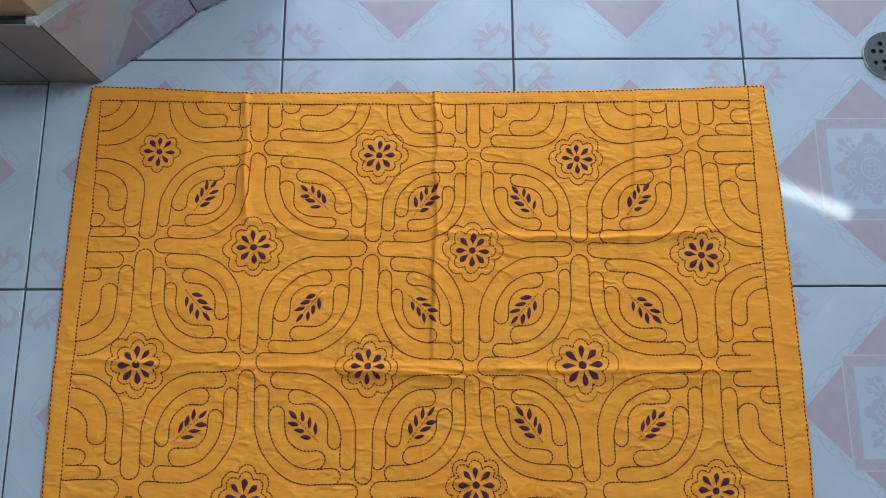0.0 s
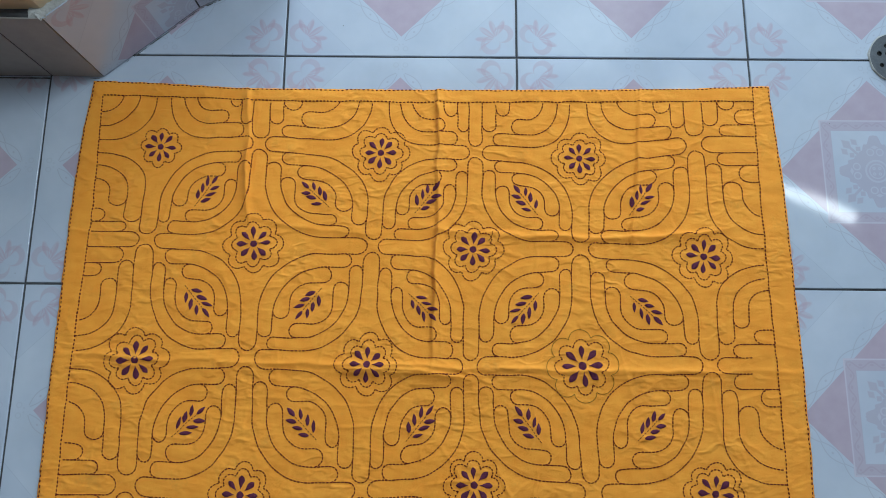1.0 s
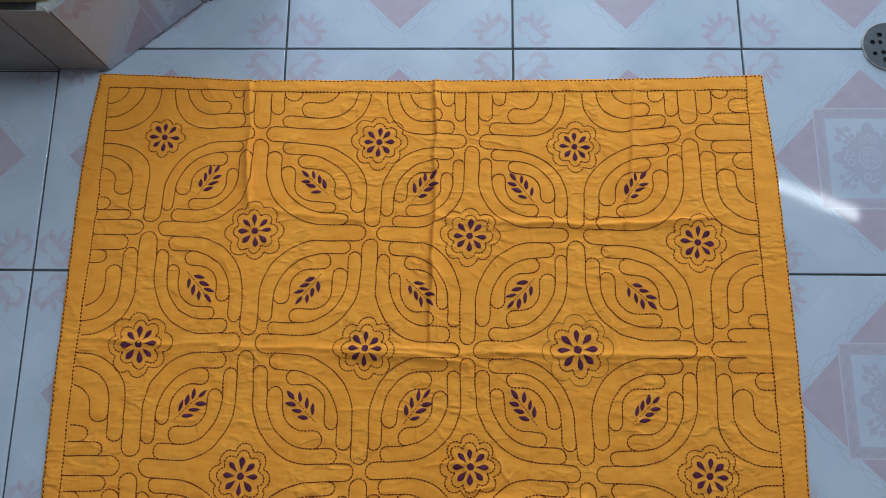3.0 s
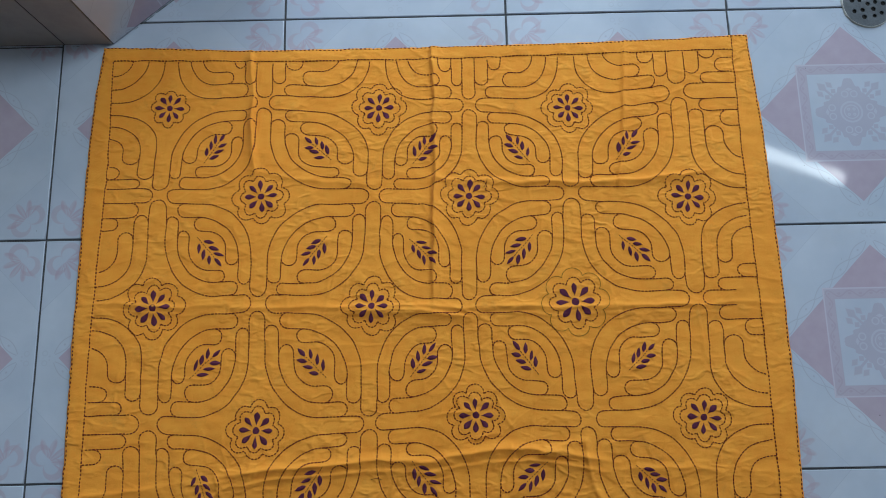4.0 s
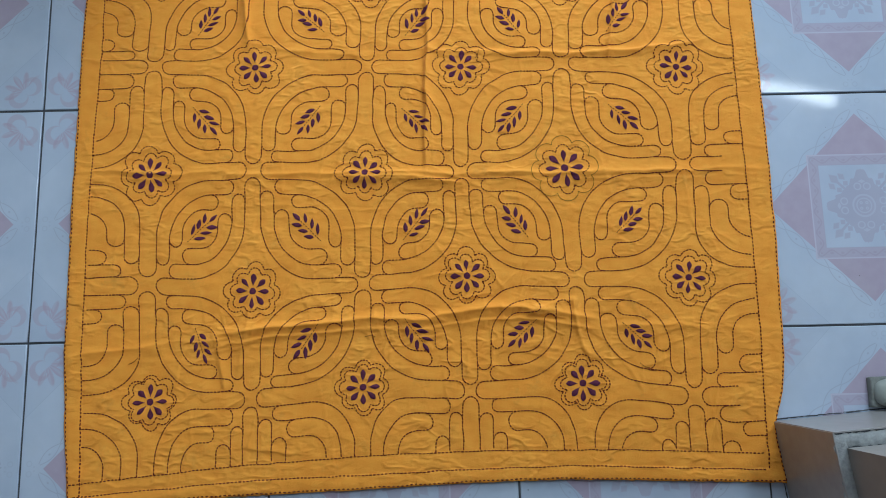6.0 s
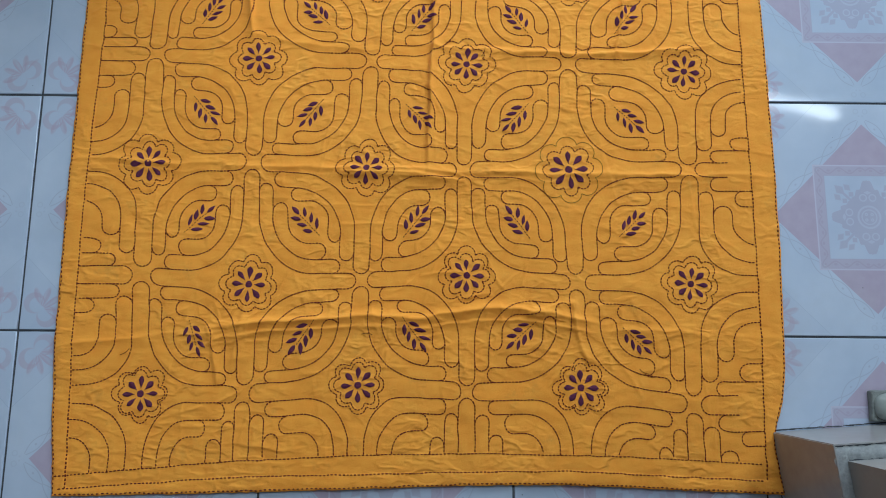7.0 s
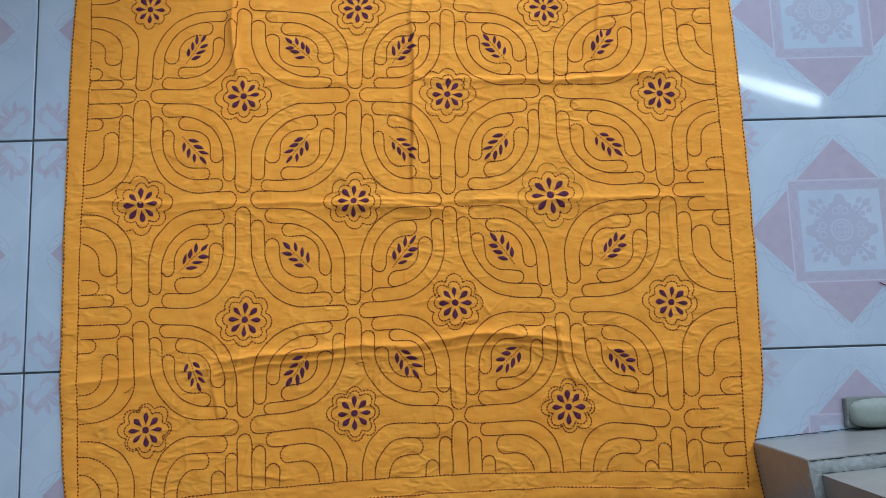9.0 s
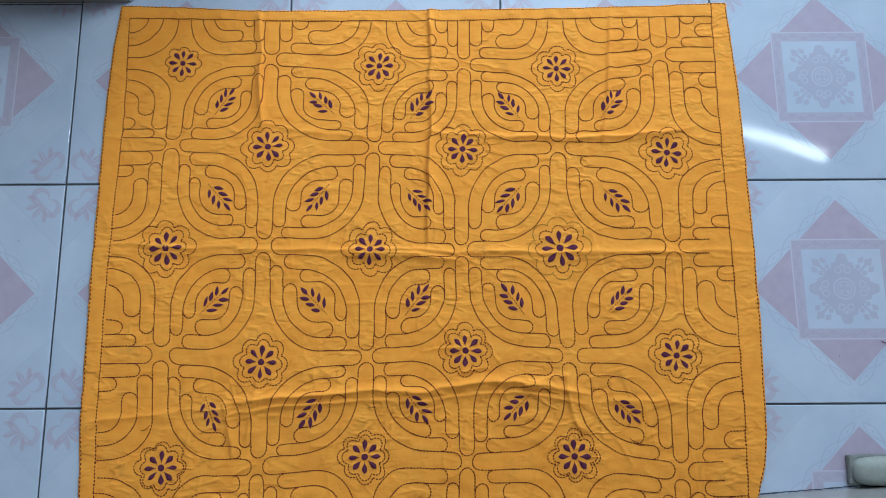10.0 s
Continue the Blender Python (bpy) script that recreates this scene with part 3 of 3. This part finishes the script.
def shape_relief():
    """Undulation, creases, puckers along the stitching and the thicker hems."""
    x, y = np.meshgrid(RELIEF_X, RELIEF_Y, indexing="ij")
    z = 0.0056 + 0.0009 * N_BIG(x, y) + 0.0005 * N_MID(x * 1.0, y * 1.4) + 0.00035 * N_FINE(x * 0.8, y * 1.2)
    for x0, y0, x1, y1, h, w, bow, lop in CREASES:
        pad = 5 * w + abs(bow) + 0.008
        i0, i1 = np.searchsorted(RELIEF_X, (min(x0, x1) - pad, max(x0, x1) + pad))
        j0, j1 = np.searchsorted(RELIEF_Y, (min(y0, y1) - pad, max(y0, y1) + pad))
        px, py = x[i0:i1, j0:j1], y[i0:i1, j0:j1]
        L = math.hypot(x1 - x0, y1 - y0)
        dx, dy = (x1 - x0) / L, (y1 - y0) / L
        s = ((px - x0) * dx + (py - y0) * dy) / L
        d = -(px - x0) * dy + (py - y0) * dx - bow * 4 * s * (1 - s) + 0.0025 * N_WOB(px * 1.3, py * 1.3) + 0.0012 * N_FINE(px * 0.8 + 4, py * 0.8)
        fade = np.clip((s + 0.08) / 0.16, 0, 1) * np.clip((1.08 - s) / 0.16, 0, 1)
        vary = 0.75 + 0.45 * N_WOB(px + 3, py + 5)
        side = np.where(d * lop > 0, 1.0 + 2.2 * abs(lop), 1.0 - 0.45 * abs(lop))
        z[i0:i1, j0:j1] += 1.4 * h * vary * fade * np.exp(-np.abs(d / (0.5 * w * side)) ** 1.15)
    dip = sampled(PUCKER, -0.27, -0.81, 0.002, x, y)
    inner_l, inner_r = curve(IN_LEFT, RELIEF_Y)[None, :], curve(IN_RIGHT, RELIEF_Y)[None, :]
    inner_t, inner_b = curve(IN_TOP, RELIEF_X)[:, None], curve(IN_LOWER, RELIEF_X)[:, None]
    hem = (x < inner_l) | (x > inner_r) | (y > inner_t) | (y < inner_b)
    RELIEF[:] = np.maximum(z - dip, 0.0026) + (0.0007 + 0.0006 * N_FINE(x * 0.8, y * 0.2)) * hem


# lattice of flowers and crossings, row by row
SITES = np.array([
    [(-0.148, -0.127), (-0.025, -0.121), (0.128, -0.133), (0.246, -0.132), (0.376, -0.138), (0.521, -0.118)],
    [(-0.155, -0.245), (-0.024, -0.250), (0.122, -0.251), (0.243, -0.255), (0.373, -0.253), (0.523, -0.262)],
    [(-0.155, -0.391), (-0.025, -0.387), (0.118, -0.394), (0.240, -0.396), (0.372, -0.394), (0.523, -0.392)],
    [(-0.153, -0.532), (-0.022, -0.542), (0.115, -0.536), (0.244, -0.529), (0.378, -0.537), (0.519, -0.537)],
    [(-0.144, -0.674), (-0.022, -0.673), (0.114, -0.662), (0.244, -0.668), (0.381, -0.663), (0.515, -0.682)]])


def site(i, j):
    ci, cj = min(max(i, 0), 5), min(max(j, 0), 4)
    p = SITES[cj, ci].copy()
    return p + np.array([(i - ci) * 0.160, -(j - cj) * (0.140 if j < 0 else 0.152)])


def in_cell(i, j, uv):
    """From a cell's own -1..1 square (v up) to the floor."""
    f, g = (uv[:, 0:1] + 1) / 2, (1 - uv[:, 1:2]) / 2
    return (site(i, j) * (1 - f) + site(i + 1, j) * f) * (1 - g) + (site(i, j + 1) * (1 - f) + site(i + 1, j + 1) * f) * g


def arc(cx, cy, r, a0, a1, n=10, ry=None):
    t = np.radians(np.linspace(a0, a1, n))
    return [(cx + r * math.cos(a), cy + (ry or r) * math.sin(a)) for a in t]


def tip_gap(i, j, way):
    """How far the finger that leaves a crossing in one direction keeps from its middle."""
    return 0.125 + random.Random(i * 97 + j * 31 + way * 7 + 500).uniform(-0.035, 0.035)


def cell_lines(rng, gaps, bulge):
    """The lines of one cell with crossings at (1, 1) and (-1, -1): bands that bulge to either flower."""
    out = []
    for flip, (e0, e1) in ((1, gaps[:2]), (-1, gaps[2:])):
        j = lambda s: rng.uniform(-s, s)
        d = [0.146 + j(0.015), 0.39 + j(0.02), 0.655 + j(0.03)]
        big = [(1.02 + j(0.06)) * bulge, (0.80 + j(0.06)) * bulge, 0.36 + j(0.05)]
        # outer line, from the tip of one axis finger to the tip of the other
        r = d[0]
        line = arc(1 - e0 - r, 1, r, 0, -90) + arc(-1 + d[0] + big[0], 1 - d[0] - big[0], big[0], 90, 180, 26) + arc(-1, -1 + e1 + r, r, 0, -90)
        out.append(line)
        for k in (1, 2):
            r = (d[k] - d[k - 1]) / 2
            tip_p = (0.37, 0.68)[k - 1] + j(0.045)
            tip_q = (0.37, 0.68)[k - 1] + j(0.045)
            mid = (d[k] + d[k - 1]) / 2
            line = arc(1 - tip_p - r, 1 - mid, r, 90, -90) + arc(-1 + d[k] + big[k], 1 - d[k] - big[k], big[k], 90, 180, 16)
            line += arc(-1 + mid, -1 + tip_q + r, r, 0, -180)
            out.append(line)
        if flip < 0:
            out[-3:] = [[(y, x) for x, y in ln] for ln in out[-3:]]
    return out


def resample(pts, pitch, closed=False):
    pts = np.asarray(pts, float)
    if closed:
        pts = np.vstack([pts, pts[:1]])
    seg = np.hypot(*np.diff(pts, axis=0).T)
    s = np.r_[0, np.cumsum(seg)]
    n = max(2, int(round(s[-1] / pitch)))
    at = (np.arange(n) + 0.5) * s[-1] / n
    step = s[-1] / n
    f = lambda q: np.c_[np.interp(q, s, pts[:, 0]), np.interp(q, s, pts[:, 1])]
    return at, step, f


STITCH, LENGTH, WIDE = 0.0043, 0.0041, 0.00140
rng_s = np.random.RandomState(8)


def stitches(pts, pitch=STITCH, length=LENGTH, closed=False, keep=None):
    """Places of the running stitches along a line: pairs of ends."""
    at, step, f = resample(pts, pitch, closed)
    ln = length * step / pitch * rng_s.uniform(0.8, 1.15, len(at))
    wob = lambda p: p + 0.0007 * np.c_[N_WOB(p[:, 0] * 4, p[:, 1] * 4), N_WOB(p[:, 0] * 4 + 2, p[:, 1] * 4)]
    a, b = wob(f(at - ln / 2)), wob(f(at + ln / 2))
    if keep is not None:
        ok = keep((a + b) / 2)
        a, b = a[ok], b[ok]
    return np.stack([a, b], 1)


def stitch_mesh(name, ends, mat, wide=WIDE):
    verts, faces = [], []
    a, b = ends[:, 0], ends[:, 1]
    d = b - a
    L = np.maximum(np.hypot(d[:, 0], d[:, 1]), 1e-6)[:, None]
    d = d / L
    side = np.c_[-d[:, 1], d[:, 0]]
    w = wide / 2 * rng_s.uniform(0.85, 1.15, (len(a), 1))
    rows = []
    for along, across, up in ((0, 0, 0.0001), (0.2, 1, 0.0003), (0.2, 0, 0.0011), (0.2, -1, 0.0003),
                              (0.8, 1, 0.0003), (0.8, 0, 0.0011), (0.8, -1, 0.0003), (1, 0, 0.0001)):
        p = a + d * L * along + side * w * across
        rows.append(np.c_[p, cloth_z(p[:, 0], p[:, 1]) + up])
    v = np.stack(rows, 1).reshape(-1, 3)
    for k in range(len(a)):
        o = k * 8
        faces += [(o, o + 2, o + 1), (o, o + 3, o + 2), (o + 1, o + 2, o + 5, o + 4), (o + 2, o + 3, o + 6, o + 5), (o + 4, o + 5, o + 7), (o + 5, o + 6, o + 7)]
    return mesh_from(name, v, faces, mat)


def inside(p):
    x, y = p[:, 0], p[:, 1]
    return (x > curve(IN_LEFT, y) + 0.001) & (x < curve(IN_RIGHT, y) - 0.001) & (y < curve(IN_TOP, x) - 0.001) & (y > curve(IN_LOW, x) + 0.001)


runs = []            # (name, ends)
rng = random.Random(21)
for cj in range(-1, 5):
    for ci in range(-1, 6):
        got = []
        odd = (ci + cj) % 2
        p, q = ((ci, cj), (ci + 1, cj + 1)) if odd else ((ci + 1, cj), (ci, cj + 1))
        east, west = (0, 2) if odd else (2, 0)
        gaps = (tip_gap(*p, east), tip_gap(*q, 1), tip_gap(*p, 3), tip_gap(*q, west))
        for line in cell_lines(rng, gaps, 1.0 if 0 <= ci < 5 and 0 <= cj < 4 else 0.74):
            uv = np.array(line)
            if odd:
                uv = uv * np.array([-1, 1])
            pts = in_cell(ci, cj, uv)
            keep = inside
            if ci == 5:         # two fingers at the east border stay unfinished
                keep = lambda p: inside(p) & ~((p[:, 0] > 0.571) & (np.minimum(np.abs(p[:, 1] + 0.682), np.abs(p[:, 1] + 0.392)) < 0.016 + (p[:, 0] - 0.571) * 0.3))
            got.append(stitches(pts, keep=keep))
        got = np.concatenate(got)
        if len(got):
            runs.append(("quilting_stitches", got))


def straight(table, lo, hi, vertical):
    at = np.linspace(lo, hi, 120)
    c = curve(table, at)
    return np.c_[c, at] if vertical else np.c_[at, c]


for table, lo, hi, vert in ((IN_LEFT, -0.784, -0.058, True), (IN_RIGHT, -0.768, -0.040, True), (IN_TOP, -0.228, 0.599, False),
                            (IN_LOW, -0.238, 0.594, False), (IN_LOWER, -0.232, 0.594, False)):
    runs.append(("border_stitches", stitches(straight(table, lo, hi, vert), 0.0046, 0.0036)))
for table, lo, hi, vert, inn in ((LEFT, -0.79, -0.04, True, 0.0022), (RIGHT, -0.784, -0.04, True, -0.0022), (TOP, -0.238, 0.619, False, -0.0018), (BOTTOM, -0.236, 0.617, False, 0.0022)):
    line = straight(table, lo, hi, vert) + (np.array([inn, 0]) if vert else np.array([0, inn]))
    runs.append(("hem_stitches", stitches(line, 0.0054, 0.0033)))

# scalloped outlines of the flowers
flower_size = {}
rng = random.Random(4)
flower_runs = []
for cj in range(5):
    for ci in range(6):
        if (ci + cj) % 2 == 0:
            size = {(4, 2): 1.16, (0, 0): 0.92, (4, 0): 0.92, (2, 0): 0.97, (0, 2): 1.05}.get((ci, cj), 1.0)
            turn = rng.uniform(-0.12, 0.12)
            flower_size[ci, cj] = (size, turn)
            c = site(ci, cj)
            ends = []
            outer = (0.0328, 0.0328, 0.0328, 0.0312, 0.0290)[cj]
            for base, amp, on, ph in ((0.0238, 0.0088, True, 0.0), (outer, 0.0092, (ci, cj) not in ((0, 0), (4, 2)), 0.0)):
                if not on:
                    continue
                t = np.linspace(0, 2 * math.pi, 161)[:-1]
                lobes = np.abs(np.cos(4 * (t - turn - ph))) ** 0.55
                r = size * (base + amp * (lobes - 0.55)) * (1 + 0.05 * np.sin(3 * t + rng.uniform(0, 6)))
                ends.append(stitches(np.c_[c[0] + r * np.cos(t), c[1] + r * np.sin(t)], 0.0040, 0.0034, True))
            flower_runs.append(((ci, cj), np.concatenate(ends)))

# the thread draws the cotton in along every line
for _, ends in runs + flower_runs:
    mid = ends.mean(1)
    i, j = np.rint((mid[:, 0] + 0.27) / 0.002).astype(int), np.rint((mid[:, 1] + 0.81) / 0.002).astype(int)
    for oi in range(-3, 4):
        for oj in range(-3, 4):
            a, b = np.clip(i + oi, 0, 479), np.clip(j + oj, 0, 439)
            np.maximum.at(PUCKER, (a, b), 0.0005 * math.exp(-(oi * oi + oj * oj) / 2.0))

shape_relief()

# the sheet itself: two faces and a rim
NX, NY = 560, 490
S, T = np.meshgrid(np.linspace(0, 1, NX), np.linspace(0, 1, NY))
tx = np.interp(S, [0, 1], [-0.240, 0.6165])
yb, yt = curve(BOTTOM, tx), curve(TOP, tx)
YY = yb * (1 - T) + yt * T
XX = curve(LEFT, YY) * (1 - S) + curve(RIGHT, YY) * S
fray = 0.0006 * N_FINE(XX * 2, YY * 2)
rim_w = np.maximum(np.maximum(np.exp(-S / 0.01), np.exp(-(1 - S) / 0.01)), np.maximum(np.exp(-T / 0.01), np.exp(-(1 - T) / 0.01)))
XX, YY = XX + fray * rim_w, YY + fray * rim_w
ZZ = cloth_z(XX, YY)
edge_drop = np.minimum(np.minimum(S * 0.857, (1 - S) * 0.857), np.minimum(T * 0.745, (1 - T) * 0.745))
ZZ = ZZ - 0.0012 * np.exp(-edge_drop / 0.0016)
top = np.stack([XX, YY, ZZ], -1).reshape(-1, 3)
low = top.copy()
low[:, 2] = np.maximum(low[:, 2] - 0.0016, 0.0004)
o = (np.arange(NY - 1)[:, None] * NX + np.arange(NX - 1)[None, :]).ravel()
quads = [tuple(q) for q in np.stack([o, o + 1, o + NX + 1, o + NX], 1).tolist()]
M = NX * NY
quads += [(d + M, c + M, b + M, a + M) for a, b, c, d in quads]
rim = list(range(NX)) + [r * NX + NX - 1 for r in range(1, NY)] + [(NY - 1) * NX + c for c in range(NX - 2, -1, -1)] + [r * NX for r in range(NY - 2, 0, -1)]
quads += [(rim[k], rim[k] + M, rim[(k + 1) % len(rim)] + M, rim[(k + 1) % len(rim)]) for k in range(len(rim))]
cloth = tagged(new("embroidered_cloth", mesh_from("embroidered_cloth", np.vstack([top, low]), quads, MAT_FABRIC)),
               "creased marigold cotton cloth with dark embroidery lying on floor tiles", "cloth")

for name, ends in runs:
    part(name, stitch_mesh(name, ends, MAT_BROWN, 0.00145 if name == "hem_stitches" else WIDE), cloth, "dark brown running stitches")


def drop_shape(origin, heading, length, width, fat=0.66):
    """A satin-stitched drop: pointed at its root, round at its far end, slightly domed."""
    n, m = 9, 5
    verts, faces = [], []
    h = np.array([math.cos(heading), math.sin(heading)])
    s = np.array([-h[1], h[0]])
    for i in range(n):
        f = i / (n - 1)
        w = width / 2 * (math.sin(math.pi * f ** fat_power(fat)) ** 0.8 if 0 < f < 1 else 0.04)
        for k in range(m):
            q = k / (m - 1) * 2 - 1
            jag = 1 + 0.24 * noise.noise((origin[0] * 900 + i * 1.7, q * 2, heading))
            p = origin + h * length * f + s * w * q * jag
            z = float(cloth_z(p[0], p[1])) + 0.0005 + 0.0007 * (1 - q * q)
            verts.append((p[0], p[1], z))
    for i in range(n - 1):
        for k in range(m - 1):
            o = i * m + k
            faces.append((o, o + 1, o + m + 1, o + m))
    return verts, faces


def fat_power(fat):
    """Where along its length the drop is widest."""
    return math.log(0.5) / math.log(fat)


rng = random.Random(9)
for (ci, cj), ends in flower_runs:
    size, turn = flower_size[ci, cj]
    c = site(ci, cj)
    flower = part("flower", stitch_mesh("flower", ends, MAT_BROWN), cloth, "stitched flower with a scalloped outline")
    verts, faces = [(c[0], c[1], float(cloth_z(c[0], c[1])) + 0.0013)], []
    for i in range(14):
        an = 2 * math.pi * i / 14
        p = c + 0.0042 * size * (1 + 0.08 * rng.uniform(-1, 1)) * np.array([math.cos(an), math.sin(an)])
        verts.append((p[0], p[1], float(cloth_z(p[0], p[1])) + 0.0003))
        faces.append((0, 1 + i, 1 + (i + 1) % 14))
    part("flower_centre", mesh_from("flower_centre", verts, faces, MAT_PURPLE), flower, "round purple satin-stitched centre")
    for k in range(8):
        an = turn + math.pi / 2 + k * math.pi / 4 + rng.uniform(-0.06, 0.06)
        r0 = 0.0064 * size
        v, f = drop_shape(c + r0 * np.array([math.cos(an), math.sin(an)]), an, (0.0144 + rng.uniform(-0.001, 0.001)) * size, 0.0066 * size * rng.uniform(0.82, 1.12))
        part("petal", mesh_from("petal", v, f, MAT_PURPLE), flower, "purple satin-stitched petal" if k == 0 else "")

# thread tails left hanging from a few knots
rng = random.Random(31)
for x, y, an in ((0.452, -0.640, -1.0), (0.458, -0.646, -0.8), (-0.172, -0.628, 0.1), (0.262, -0.244, 0.7), (0.130, -0.602, 2.6)):
    t = np.linspace(0, 1, 9)
    tail = np.c_[x + 0.013 * t * np.cos(an + 0.5 * t), y + 0.013 * t * np.sin(an + 0.5 * t)]
    part("thread_tail", stitch_mesh("thread_tail", np.stack([tail[:-1], tail[1:]], 1), MAT_BROWN, 0.0007), cloth, "loose end of dark brown thread")

# one flower's outer outline is only drawn in pencil
size, turn = flower_size[4, 2]
t = np.linspace(0, 2 * math.pi, 241)
r = size * (0.0330 + 0.0085 * (np.abs(np.cos(4 * (t - turn))) ** 0.55 - 0.55))
ring = site(4, 2) + np.c_[r * np.cos(t), r * np.sin(t)]
part("pencil_outline", stitch_mesh("pencil_outline", np.stack([ring[:-1], ring[1:]], 1), MAT_PENCIL, 0.0007), cloth, "thin olive pencil outline")

# one leaf sprig in every full cell
for cj in range(4):
    for ci in range(5):
        mirror = -1 if (ci + cj) % 2 else 1
        c = (site(ci, cj) + site(ci + 1, cj) + site(ci, cj + 1) + site(ci + 1, cj + 1)) / 4
        axis = math.radians(90 - mirror * (41 + rng.uniform(-7, 7)))
        if cj % 2:              # every other row hangs head down
            axis += math.pi
        if (ci, cj) == (0, 3):
            axis = math.radians(290)
        h = np.array([math.cos(axis), math.sin(axis)])
        k = 1.12 + rng.uniform(-0.06, 0.06)
        stem = stitches(np.array([c - h * 0.020 * k, c + h * 0.012 * k]), 0.0040, 0.0030)
        sprig = part("leaf_sprig", stitch_mesh("leaf_sprig", stem, MAT_BROWN, 0.0008), cloth, "stitched sprig of small leaves")
        leaves = [(0.0125, 0.0, 0.0)]
        for along in (-0.011, -0.002, 0.007):
            leaves += [(along, 1, 0.0030), (along - 0.001, -1, 0.0030)]
        for along, sd, gap in leaves:
            n = np.array([-h[1], h[0]]) * sd
            o = c + h * along * k + n * gap
            an = axis + sd * math.radians(38 + rng.uniform(-8, 8))
            v, f = drop_shape(o, an, 0.0118 * k * rng.uniform(0.88, 1.1), 0.0042 * k * rng.uniform(0.85, 1.2), 0.45)
            part("leaflet", mesh_from("leaflet", v, f, MAT_PURPLE), sprig)


# ---- floor tiles ----
GAP = 0.0024


def worn_tile(seed):
    """A tile whose arrises wander by a fraction of a millimetre."""
    n, h = 14, TILE / 2 - GAP / 2
    corner = [(-h, -h), (h, -h), (h, h), (-h, h)]
    ring = []
    for k in range(4):
        (x0, y0), (x1, y1) = corner[k], corner[(k + 1) % 4]
        for i in range(n):
            x, y = x0 + (x1 - x0) * i / n, y0 + (y1 - y0) * i / n
            w = 1 + 0.0028 * noise.noise((x * 28, y * 28, seed * 7.3))
            ring.append((x * w, y * w))
    bm = bmesh.new()
    levels = [[bm.verts.new((x * f, y * f, z)) for x, y in ring] for f, z in ((1, -0.008), (1, -0.0012), (0.9975, -0.00028), (0.993, 0))]
    m = len(ring)
    for lo_ring, hi_ring in zip(levels, levels[1:]):
        for i in range(m):
            bm.faces.new((lo_ring[i], lo_ring[(i + 1) % m], hi_ring[(i + 1) % m], hi_ring[i]))
    bm.faces.new(levels[-1])
    me = bm_mesh("floor_tile", bm, MAT_TILE)
    for poly in me.polygons:
        poly.use_smooth = len(poly.vertices) == 4
    return me


tile_meshes = [worn_tile(k) for k in range(4)]
rng = random.Random(12)
for i in range(-5, 6):
    for j in range(-7, 5):
        ob = part("floor_tile", rng.choice(tile_meshes), floor)
        ob.matrix_world = pose((i + 0.5) * TILE, (j + 0.5) * TILE, rng.uniform(-0.0002, 0.0002), rng.uniform(-0.12, 0.12), rng.uniform(-0.12, 0.12), rng.choice((0, 90, 180, 270)))
